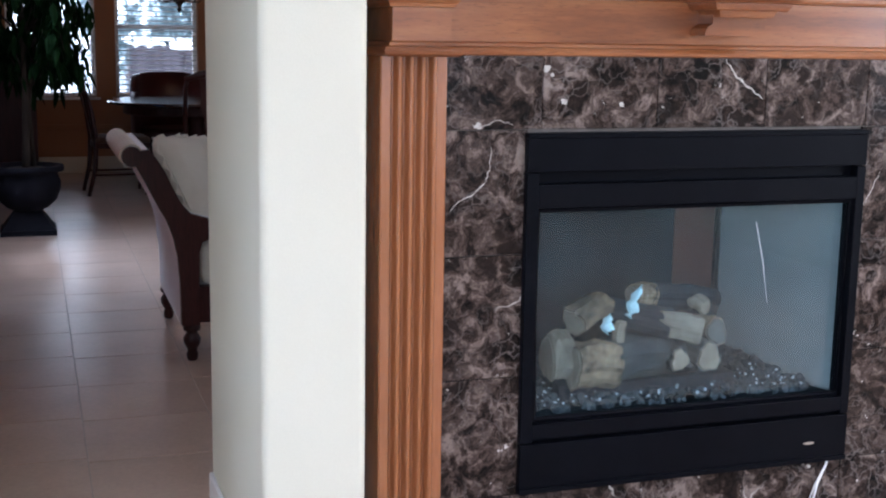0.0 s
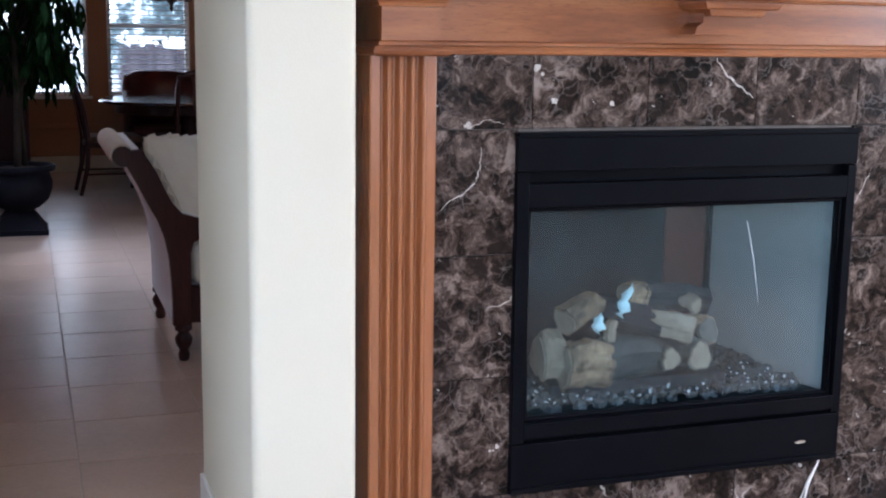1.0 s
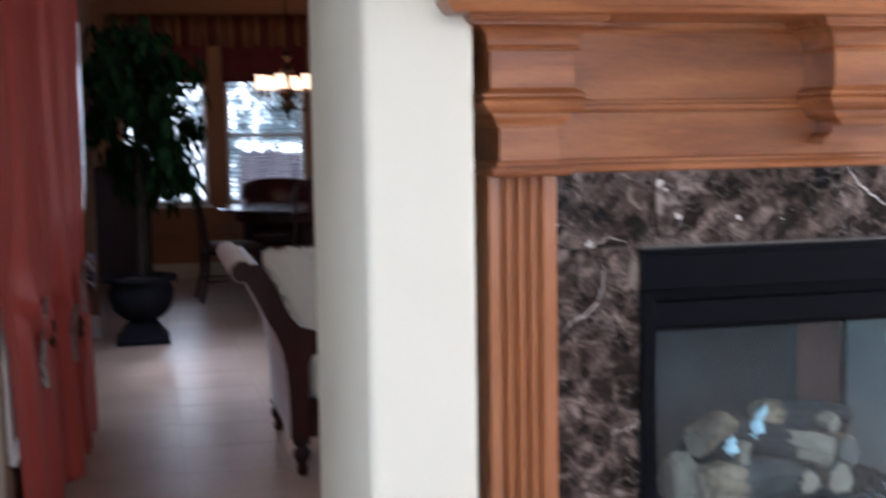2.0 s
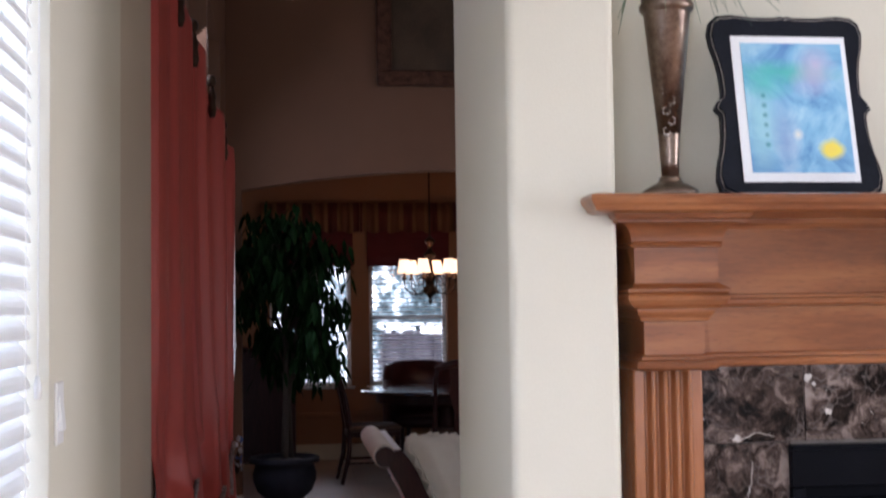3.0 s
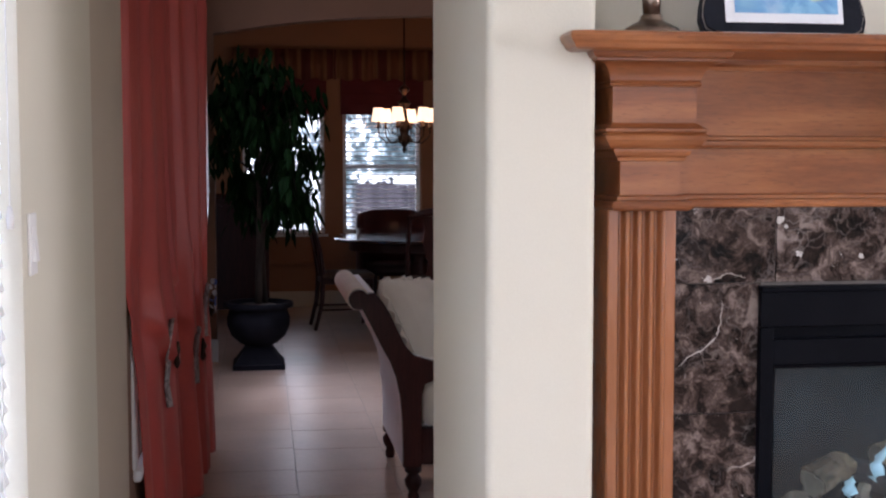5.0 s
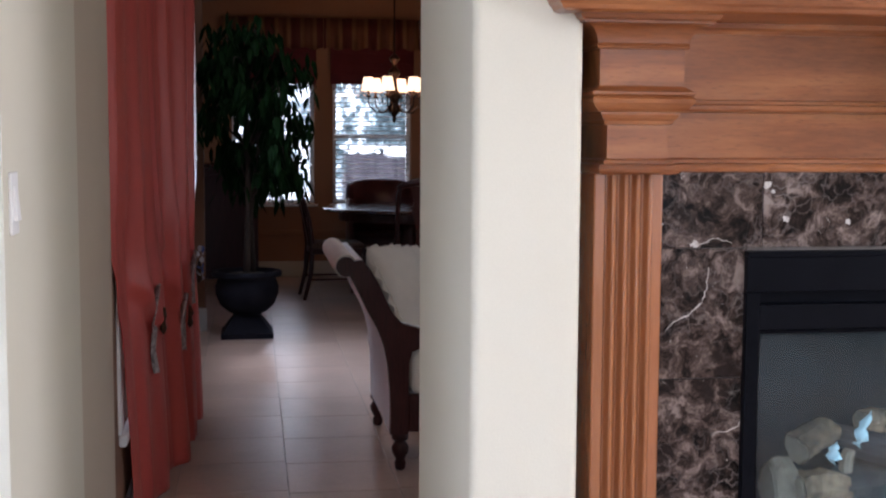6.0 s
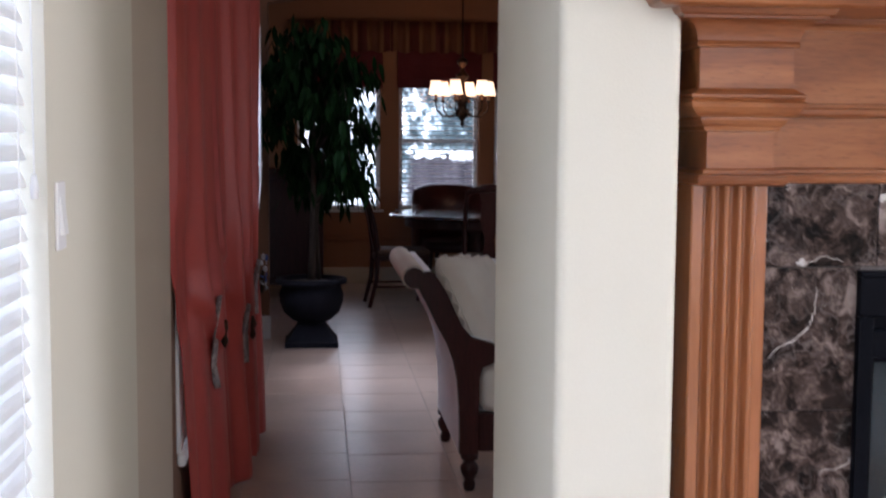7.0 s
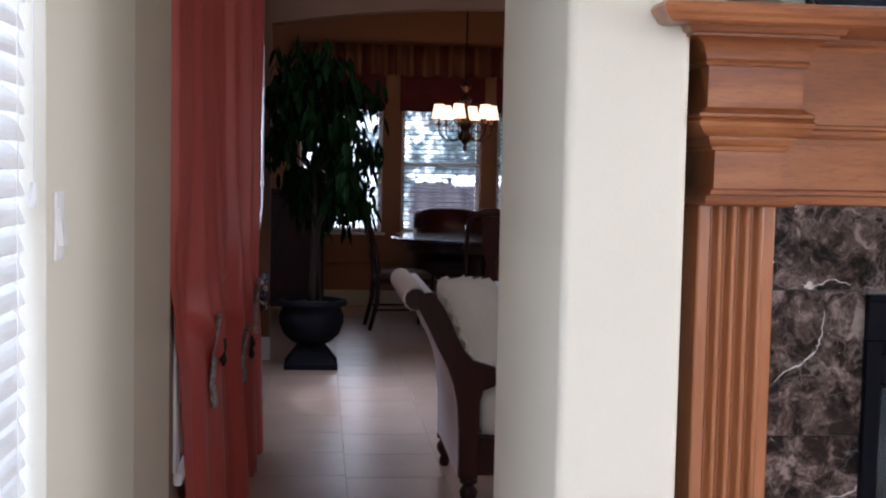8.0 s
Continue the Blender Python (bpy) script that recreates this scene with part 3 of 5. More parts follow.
        body = part(name, bm, material, t)
        for ring, out in zip(ends, (-d, d)):
            bm = bmesh.new()
            mid = sum(ring, Vector()) / seg
            lo = [bm.verts.new(mid + (v - mid) * 0.9) for v in ring]
            hi = [bm.verts.new(mid + (v - mid) * 0.86 + out * 0.004) for v in ring]
            for k in range(seg):
                bm.faces.new((lo[k], lo[(k + 1) % seg], hi[(k + 1) % seg], hi[k]))
            bm.faces.new(hi)
            part("sawn_end", bm, end, body, "rough sawn end")

    barky = plain("grey_ceramic_bark", (0.05, 0.042, 0.035), (0.19, 0.16, 0.13), 9, 0.9, grain=70, relief=0.9)
    scorched = plain("scorched_log", (0.004, 0.005, 0.007), (0.50, 0.30, 0.17), 7, 0.9, grain=60, relief=0.9)
    part("burner_pan", boxed(1.34, 1.86, 3.0, 3.22, 0.37, 0.437, bevel=0.004), CHAR, t, "dark burner pan")
    ashen = plain("ashen_log", (0.012, 0.012, 0.014), (0.10, 0.09, 0.08), 8, 0.9, grain=55, relief=0.9)
    # front log: a split pale stub, then its long dark barked length
    log((1.318, 3.03, 0.505), (1.375, 3.03, 0.505), 0.058, 0.060, LOG, end=LOG)
    log((1.368, 2.985, 0.492), (1.490, 2.99, 0.490), 0.060, 0.058, scorched, end=LOG)
    log((1.475, 3.00, 0.497), (1.690, 3.03, 0.486), 0.057, 0.046, ashen)
    log((1.652, 3.05, 0.490), (1.668, 2.965, 0.492), 0.026, 0.031, barky, end=LOG)
    log((1.742, 3.12, 0.480), (1.768, 2.985, 0.488), 0.036, 0.040, barky, end=LOG)
    log((1.690, 3.06, 0.470), (1.760, 3.05, 0.470), 0.040, 0.036, ashen)
    log((1.790, 3.16, 0.510), (1.815, 3.03, 0.545), 0.040, 0.038, scorched, end=barky)
    # upper logs
    log((1.385, 3.02, 0.598), (1.495, 3.07, 0.632), 0.038, 0.034, scorched, end=LOG)
    log((1.50, 3.11, 0.612), (1.668, 3.02, 0.576), 0.030, 0.038, CHAR)
    log((1.640, 3.035, 0.586), (1.735, 2.975, 0.566), 0.034, 0.037, LOG, end=LOG)
    log((1.590, 3.09, 0.642), (1.650, 3.10, 0.640), 0.034, 0.036, scorched, end=LOG)
    log((1.640, 3.10, 0.640), (1.860, 3.13, 0.606), 0.036, 0.036, CHAR)
    log((1.770, 3.10, 0.616), (1.786, 3.05, 0.610), 0.020, 0.022, LOG, end=LOG)
    log((1.500, 2.99, 0.548), (1.508, 2.992, 0.598), 0.017, 0.014, LOG, "wood_chip", LOG)
    # a thin pale reflected line down the glass, laid on as a strip
    part("scratch", tube(bmesh.new(), [(1.842, 2.911, 0.862), (1.868, 2.911, 0.76), (1.889, 2.911, 0.646)], [0.0011, 0.0014, 0.0006], 5), MATS["chips"], glass, "thin pale reflected line")
    # bed of lava rock
    bm = bmesh.new()
    for i in range(900):
        x, y = rng.uniform(1.25, 2.07), rng.uniform(2.94, 3.3)
        if x > 2.1 - 0.3 * (y - 2.93):
            continue
        r = rng.uniform(0.006, 0.016)
        vs = bmesh.ops.create_icosphere(bm, subdivisions=1, radius=r, matrix=Matrix.Translation((x, y, 0.386 + rng.uniform(0, 0.016) + 0.12 * max(0, y - 2.96))))["verts"]
        for v in vs:
            v.co += 0.35 * r * Vector((rng.uniform(-1, 1), rng.uniform(-1, 1), rng.uniform(-1, 1)))
    tagged(part("lava_rock", bm, EMBER, t, "loose black lava rock"), kind="stuff")
    bm = bmesh.new()
    for i in range(120):
        x, y = rng.uniform(1.26, 2.05), rng.uniform(2.935, 3.1)
        bmesh.ops.create_icosphere(bm, subdivisions=1, radius=rng.uniform(0.0018, 0.0045), matrix=Matrix.Translation((x, y, 0.410 + 0.12 * max(0, y - 2.96))))
    tagged(part("glass_chips", bm, MATS["chips"], t, "pale sparkling chips"), kind="stuff")
    # pale blue spots on the logs, put in as small glowing shapes
    for x, y, z, h, lean in ((1.44, 2.945, 0.585, 0.05, 0.008), (1.526, 2.99, 0.612, 0.085, 0.032)):
        bm = bmesh.new()
        tube(bm, [(x + lean * u + 0.006 * math.sin(9 * u), y, z + h * u) for u in (0, 0.2, 0.4, 0.6, 0.8, 1.0)], [0.013, 0.018, 0.017, 0.012, 0.008, 0.002], 8)
        part("flame", bm, MATS["flame"], t, "small pale blue glowing spot", True)
    return t


def make_small_materials():
    mats = {}
    mats["steel"] = plain("brushed_steel", (0.5, 0.5, 0.5), (0.65, 0.65, 0.65), 30, 0.3, 1.0)
    m, n, l, b = nodes_of("glass")
    b.inputs["Transmission Weight"].default_value, b.inputs["Roughness"].default_value = 1.0, 0.02
    b.inputs["IOR"].default_value = 1.5
    b.inputs["Base Color"].default_value = (0.90, 0.94, 0.97, 1)
    mats["glass"] = m
    # fireplace glass: the room's bluish reflected haze put into its tint, thicker in clouds
    m, n, l, b = nodes_of("hazed_glass")
    b.inputs["Roughness"].default_value, b.inputs["IOR"].default_value = 0.0, 1.38
    b.inputs["Base Color"].default_value = (0.50, 0.67, 0.76, 1)
    haze = ramp(n, l, noise_tex(n, l, coords(n, l), 3.5, 5.0, 0.6, 0.5), [(0.3, (0.998, 0.998, 0.998)), (0.75, (0.980, 0.980, 0.980))])
    l.new(haze, b.inputs["Transmission Weight"])
    mats["hazed"] = m
    mats["dark_lining"] = plain("dark_lining", (0.008, 0.009, 0.011), (0.026, 0.028, 0.033), 6, 0.8, relief=0.0)
    mats["chips"] = plain("pale_chips", (0.5, 0.52, 0.55), (0.75, 0.77, 0.8), 60, 0.3)
    mats["flame"] = emitter("blue_spot_glow", (0.50, 0.62, 0.62), 0.30)
    mats["shade"] = emitter("lit_lamp_shade", (1.0, 0.72, 0.46), 1.5)
    mats["valance"] = striped("striped_valance", (0.10, 0.020, 0.014), (0.22, 0.105, 0.045), 8.0)
    mats["redshade"] = plain("dark_red_shade", (0.09, 0.008, 0.012), (0.13, 0.014, 0.018), 6, 0.8, grain=260)
    mats["tassel"] = plain("silver_floral_trim", (0.10, 0.08, 0.08), (0.52, 0.48, 0.45), 60, 0.6, grain=140, relief=0.6)
    mats["silver"] = plain("dull_silver", (0.34, 0.31, 0.28), (0.55, 0.51, 0.47), 40, 0.3, 1.0, relief=0.3)
    mats["bronze"] = plain("brown_pewter", (0.13, 0.09, 0.07), (0.26, 0.20, 0.16), 14, 0.28, 1.0, relief=0.15)
    mats["mat"] = plain("white_card", (0.80, 0.82, 0.84), (0.84, 0.86, 0.88), 5, 0.7)
    mats["blackwood"] = plain("black_lacquer", (0.006, 0.008, 0.013), (0.012, 0.014, 0.022), 9, 0.4)
    mats["blackwood"].node_tree.nodes["Principled BSDF"].inputs["Specular IOR Level"].default_value = 0.12
    mats["needle"] = plain("pine_needles", (0.05, 0.11, 0.05), (0.14, 0.22, 0.12), 20, 0.6)
    mats["berry"] = plain("red_berries", (0.35, 0.02, 0.02), (0.5, 0.03, 0.03), 20, 0.35)
    mats["oldpaint"] = plain("dark_canvas", (0.03, 0.018, 0.010), (0.11, 0.07, 0.04), 3.0, 0.5)
    mats["gilt"] = plain("dark_gilt", (0.05, 0.02, 0.012), (0.17, 0.08, 0.05), 18, 0.4, 0.4, relief=0.6)
    mats["soil"] = plain("moss_and_soil", (0.02, 0.016, 0.012), (0.05, 0.04, 0.03), 30, 0.95)
    return mats


def striped(name, c1, c2, scale):
    m, n, l, b = nodes_of(name)
    w = n.new("ShaderNodeTexWave")
    w.bands_direction = "X"
    w.inputs["Scale"].default_value, w.inputs["Distortion"].default_value = scale / 6.28, 0.25
    l.new(coords(n, l), w.inputs["Vector"])
    l.new(ramp(n, l, w.outputs["Fac"], [(0.22, c1), (0.40, c2), (0.68, c2), (0.86, (0.15, 0.055, 0.026))]), b.inputs["Base Color"])
    b.inputs["Roughness"].default_value = 0.7
    return m


MATS = make_small_materials()
fireplace()

# ---- things on the mantel shelf ----
SHELF = 1.652


def trumpet_vase():
    c = (0.912, 2.86, SHELF)
    t = thing("trumpet_vase", c, "tall engraved pewter trumpet vase on the mantel", "vase")
    part("foot", lathe(bmesh.new(), c, [(0.062, 0.0), (0.064, 0.014), (0.061, 0.022), (0.050, 0.028), (0.040, 0.034), (0.030, 0.038), (0.024, 0.046), (0.0245, 0.050), (0.019, 0.054)], 32), MATS["bronze"], t, "", True)
    body = [(0.0185, 0.052)] + [(0.0185 + 0.0285 * u ** 1.15, 0.05 + 0.365 * u) for u in (0.1, 0.25, 0.4, 0.55, 0.7, 0.85, 1.0)] + [(0.052, 0.420), (0.060, 0.428), (0.062, 0.438), (0.056, 0.446), (0.060, 0.47), (0.075, 0.50), (0.092, 0.525), (0.088, 0.525), (0.056, 0.46), (0.02, 0.10)]
    b = part("body", lathe(bmesh.new(), c, body, 32), MATS["bronze"], t, "", True)
    # raised scrolling vine on the side
    bm = bmesh.new()

    def on_vase(side, z):
        r = 0.0192 + 0.0285 * ((z - 0.05) / 0.365) ** 1.15
        a = radians(-106) + side / r
        return (c[0] + r * math.cos(a), c[1] + r * math.sin(a), c[2] + z)

    for i in range(11):
        z0, sgn = 0.15 + 0.0225 * i, 1 if i % 2 else -1
        pts = []
        for k in range(15):
            u = k / 14
            rr = 0.0105 * (1 - 0.7 * u)
            pts.append(on_vase(sgn * (0.002 + 0.004 * (1 - u) + rr * math.sin(5.5 * u)), z0 + rr * math.cos(5.5 * u)))
        tube(bm, pts, [0.0012 - 0.0005 * k / 14 for k in range(15)], 5)
        for k in (2, 5, 8):
            bmesh.ops.create_icosphere(bm, subdivisions=1, radius=0.0026, matrix=Matrix.Translation(pts[k]) @ Matrix.Rotation(sgn * (0.5 + k * 0.4), 4, "Y") @ Matrix.Diagonal((0.7, 0.5, 1.6, 1)))
    part("vine_relief", bm, MATS["silver"], b, "bright silver scrolling vine", True)
    rng = random.Random(8)
    spray = thing("pine_spray", (c[0], c[1], SHELF + 0.5), "green artificial pine spray drooping from a vase", "foliage")
    bm = bmesh.new()
    for i in range(150):
        a = rng.uniform(0, 6.283)
        reach, rise = rng.uniform(0.08, 0.24), rng.uniform(0.02, 0.22)
        drop = rng.uniform(0.03, 0.17)
        p0 = Vector((c[0] + 0.03 * math.cos(a), c[1] + 0.03 * math.sin(a), SHELF + 0.5))
        pts = []
        for u in (0, 0.25, 0.5, 0.75, 1.0):
            y = c[1] + reach * u * math.sin(a)
            pts.append((p0.x + reach * u * math.cos(a), min(y, 3.1), p0.z + rise * math.sin(u * 2.2) - drop * u * u))
        tube(bm, pts, [0.0016, 0.0015, 0.0013, 0.001, 0.0005], 4)
    part("needles", bm, MATS["needle"], spray)
    for i in range(14):
        bm = bmesh.new()
        bmesh.ops.create_icosphere(bm, subdivisions=2, radius=0.012, matrix=Matrix.Translation((c[0] + rng.uniform(-0.02, 0.14), c[1] + rng.uniform(-0.08, 0.05), SHELF + rng.uniform(0.49, 0.56))))
        part("berry", bm, MATS["berry"], spray, "red berry", True)



trumpet_vase()


def watercolour_material():
    """A child's watercolour: blue wash, green band, pink blooms, one yellow spot."""
    m, n, l, b = nodes_of("watercolour")
    v = coords(n, l)
    wash = ramp(n, l, noise_tex(n, l, v, 9.0, 4.0, 0.6, 0.8), [(0.32, (0.10, 0.26, 0.55)), (0.5, (0.22, 0.48, 0.70)), (0.68, (0.42, 0.66, 0.78))])

    def spot(cx, cz, rx, rz, soft=0.95):
        tc, mp = n.new("ShaderNodeTexCoord"), n.new("ShaderNodeMapping")
        mp.vector_type = "POINT"
        mp.inputs["Location"].default_value = (-0.5 * cx / rx, 0, -0.5 * cz / rz)
        mp.inputs["Scale"].default_value = (0.5 / rx, 0.0, 0.5 / rz)
        l.new(tc.outputs["Object"], mp.inputs[0])
        le = n.new("ShaderNodeVectorMath")
        le.operation = "LENGTH"
        l.new(mp.outputs[0], le.inputs[0])
        w = n.new("ShaderNodeMath")
        w.operation = "MULTIPLY_ADD"
        w.inputs[1].default_value = 0.5
        l.new(noise_tex(n, l, v, 22.0, 4.0), w.inputs[0])
        l.new(le.outputs["Value"], w.inputs[2])
        return ramp(n, l, w.outputs[0], [(0.68 - 0.5 * soft, (1, 1, 1)), (0.68 + 0.25 * soft, (0, 0, 0))])

    def over(base, fac, colour, k):
        t = n.new("ShaderNodeMath")
        t.operation = "MULTIPLY"
        t.inputs[1].default_value = k
        l.new(fac, t.inputs[0])
        x = n.new("ShaderNodeMix")
        x.data_type = "RGBA"
        l.new(t.outputs[0], x.inputs["Factor"])
        l.new(base, x.inputs["A"])
        x.inputs["B"].default_value = (*colour, 1)
        return x.outputs["Result"]

    c = over(wash, spot(-0.085, -0.05, 0.035, 0.12), (0.36, 0.66, 0.70), 0.8)
    c = over(c, spot(-0.03, -0.09, 0.03, 0.09), (0.22, 0.26, 0.55), 0.6)
    c = over(c, spot(-0.02, 0.080, 0.11, 0.026), (0.06, 0.50, 0.42), 0.9)
    c = over(c, spot(-0.07, 0.050, 0.06, 0.034), (0.08, 0.55, 0.48), 0.8)
    c = over(c, spot(0.06, 0.10, 0.042, 0.04), (0.60, 0.50, 0.66), 0.8)
    c = over(c, spot(0.045, 0.055, 0.04, 0.04), (0.50, 0.42, 0.62), 0.6)
    c = over(c, spot(0.0, -0.075, 0.012, 0.012), (0.80, 0.78, 0.72), 1.0)
    for i in range(6):
        c = over(c, spot(-0.075, 0.02 - 0.024 * i, 0.007, 0.007, 0.6), (0.03, 0.22, 0.30), 0.7)
    c = over(c, spot(0.078, -0.112, 0.034, 0.030, 0.4), (0.84, 0.74, 0.08), 1.0)
    c = over(c, spot(0.075, -0.110, 0.020, 0.018), (0.88, 0.62, 0.12), 0.6)
    l.new(c, b.inputs["Base Color"])
    b.inputs["Roughness"].default_value = 0.6
    return m


def picture_frame():
    """A black frame with a wavy outline, a white mat and a child's watercolour, leaning on the wall."""
    base = (1.236, 2.895, SHELF)
    t = thing("picture_frame", base, "black wavy-edged frame with a blue child's watercolour", "picture")
    w, h = 0.197, 0.226
    key = [(0.0, 0.975), (0.04, 0.995), (0.12, 0.975), (0.40, 0.975), (0.66, 1.0), (0.84, 0.985), (0.93, 0.92), (0.965, 0.80), (0.945, 0.66), (0.895, 0.50), (0.865, 0.34), (0.855, 0.16), (0.86, 0.10), (0.92, 0.04), (0.945, 0.0)]
    upper = [(x * w, z * h) for x, z in key]
    under = [(x * 1.045, -z) for x, z in key[-2::-1] if z < 0.93]
    right = upper + [(x * w, z * h) for x, z in under] + [(0.84 * w, -0.985 * h), (0.0, -0.985 * h)]
    outline = right + [(-x, z) for x, z in right[-2:0:-1]]
    lean = Matrix.Translation((base[0], base[1], base[2] + 0.006)) @ Matrix.Rotation(radians(-11), 4, "X") @ Matrix.Translation((0, 0, h))

    def rim(scale, y0, y1):
        bm = prism(bmesh.new(), [(x * scale, z * scale) for x, z in outline], "y", y0, y1)
        return bm

    def put(name, bm, material, label="", parent=t):
        ob = part(name, bm, material, None, label)
        ob.parent = parent
        ob.matrix_parent_inverse = Matrix.Identity(4)
        ob.matrix_basis = Matrix.Translation(-Vector(base)) @ lean
        return ob

    put("frame", rim(1.0, -0.004, 0.014), MATS["blackwood"])
    put("frame_step", rim(0.955, -0.010, -0.002), MATS["blackwood"])
    bead = [(x * 0.968, -0.005, z * 0.968) for x, z in outline]
    put("bead", tube(bmesh.new(), bead + bead[:1], 0.0013, 5), MATS["silver"], "thin worn bead line")
    mx, mz0, mz1 = 0.140, -0.189, 0.169
    put("mat", boxed(-mx, mx, -0.0125, -0.009, mz0, mz1), MATS["mat"], "white card mat")
    put("painting", boxed(-mx + 0.022, mx - 0.012, -0.014, -0.0122, mz0 + 0.022, mz1 - 0.018), watercolour_material(), "blue and green watercolour with a yellow sun")
    put("easel_leg", boxed(-0.02, 0.02, 0.014, 0.02, -h, 0.02), MATS["blackwood"])


picture_frame()
# ---- switch and nook window ----


def light_switch():
    t = thing("light_switch", (WALL_X, 2.69, 1.225), "white rocker light switch on the cream wall", "light switch")
    part("plate", boxed(WALL_X, WALL_X + 0.006, 2.655, 2.725, 1.165, 1.285, bevel=0.0025), WHITE, t)
    bm = prism(bmesh.new(), [(WALL_X + 0.005, 1.192), (WALL_X + 0.014, 1.192), (WALL_X + 0.008, 1.258), (WALL_X + 0.005, 1.258)], "y", 2.674, 2.706)
    part("rocker", bm, WHITE, t)


light_switch()


def window_nook():
    t = thing("window_1", (WALL_X - 0.15, 1.65, 0.55), "white-framed window in the nook", "window", kind="structure")
    x0, x1 = WALL_X - 0.19, WALL_X - 0.14
    for a in ((0.7, 0.76, 0.55, 2.35), (2.544, 2.604, 0.55, 2.35), (0.76, 2.544, 0.55, 0.61), (0.76, 2.544, 2.29, 2.35), (0.76, 2.544, 1.40, 1.45)):
        part("window_frame", boxed(x0, x1, *a, bevel=0.003), WHITE, t)
    p = part("pane", boxed(x0 + 0.02, x0 + 0.024, 0.76, 2.544, 0.61, 2.29), MATS["glass"], t)
    p.visible_shadow = False
    part("window_sill", boxed(WALL_X - 0.2, WALL_X + 0.03, 0.66, 2.60, 0.52, 0.55, bevel=0.005), WHITE, t)


window_nook()


def slat_blind(name, axis, at, a0, a1, z0, z1, pitch, width, tilt, label, cords, group, rail=True, thick=0.0028):
    """A horizontal blind: each slat a gently arched strip, ladder cords, head and bottom rail. axis: along which the slats run."""
    mid = (a0 + a1) / 2
    t = thing(name, (at, mid, z0) if axis == "y" else (mid, at, z0), label, "blind", group)

    def put(bm):
        if axis == "x":
            bmesh.ops.transform(bm, matrix=Matrix(((0, 1, 0, 0), (1, 0, 0, 0), (0, 0, 1, 0), (0, 0, 0, 1))), verts=bm.verts)
        return bm

    pts = [(width * (k / 4 - 0.5), 0.10 * width * (1 - (2 * (k / 4) - 1) ** 2)) for k in range(5)]
    pts = pts + [(x, z + thick) for x, z in pts[::-1]]
    c, s = math.cos(tilt), math.sin(tilt)
    bm = put(prism(bmesh.new(), [(x * c - z * s, x * s + z * c) for x, z in pts], "y", a0, a1))
    first = part("slat", bm, SLAT)
    z, k = z0 + pitch, 0
    while z < z1 - 0.04:
        ob = first if k == 0 else new("slat", first.data)
        ob.parent = t
        base = t.matrix_basis.translation
        ob.location = (at - base.x, 0 - base.y, z - base.z) if axis == "y" else (0 - base.x, at - base.y, z - base.z)
        z, k = z + pitch, k + 1
    h = width * 0.55
    part("head_rail", put(boxed(at - h, at + h, a0, a1, z1 - 0.035, z1)), WHITE, t)
    if rail:
        part("bottom_rail", put(boxed(at - h, at + h, a0, a1, z0 - 0.012, z0 + 0.014, bevel=0.003)), WHITE, t)
    for a in cords:
        for e in (-1, 1):
            part("ladder_cord", put(tube(bmesh.new(), [(at + e * width * 0.5, a, z0), (at + e * width * 0.5, a, z1)], 0.0016, 5)), WHITE, t)
    return t


blind = slat_blind("window_blind", "y", WALL_X - 0.046, 0.72, 2.586, 0.58, 2.345, 0.045, 0.051, radians(-56), "white wooden slat blind lowered, its slats nearly closed", (0.95, 1.65, 2.497), "nook blinds")
part("pull_cord", tube(bmesh.new(), [(WALL_X - 0.014, 2.572, 1.30), (WALL_X - 0.014, 2.572, 2.3)], 0.0012, 5), WHITE, blind)
part("tassel", lathe(bmesh.new(), (WALL_X - 0.014, 2.572, 1.26), [(0.006, 0), (0.0075, 0.02), (0.004, 0.042)], 12), WHITE, blind, "small white cord tassel", True)

# ---- living room: windows, curtain ----


def living_windows():
    xw = WALL_X + 0.012
    k = 2
    for y0, y1 in LIVING_WINS:
        for z0, z1 in ((0.38, 2.15), (2.28, 3.2)):
            t = thing("window_%d" % k, (xw - 0.1, (y0 + y1) / 2, z0), "white-framed tall window in the living room", "window", kind="structure")
            k += 1
            for a in ((y0, y0 + 0.05, z0, z1), (y1 - 0.05, y1, z0, z1), (y0 + 0.05, y1 - 0.05, z0, z0 + 0.05), (y0 + 0.05, y1 - 0.05, z1 - 0.05, z1)):
                part("window_frame", boxed(xw - 0.15, xw - 0.1, *a, bevel=0.003), WHITE, t)
            p = part("pane", boxed(xw - 0.13, xw - 0.126, y0 + 0.05, y1 - 0.05, z0 + 0.05, z1 - 0.05), MATS["glass"], t)
            p.visible_shadow = False
    setting("trim_sill", boxed(xw, xw + 0.028, 4.3, 8.3, 0.335, 0.375, bevel=0.010), WHITE, "white window sill", "trim")
    setting("trim_casing", boxed(xw - 0.001, xw + 0.010, 4.3, 4.4, 0.376, 3.2, bevel=0.002), WHITE, "white window casing", "trim")
    setting("baseboard_pier", boxed(0.515, 0.527, PIER_Y + 0.02, PIER_BACK - 0.02, 0, 0.09, bevel=0.003), WHITE, "white baseboard", "baseboard")
    setting("baseboard", boxed(xw, xw + 0.015, 4.2, FAR_Y, 0, 0.12, bevel=0.003), WHITE, "white baseboard", "baseboard")


living_windows()


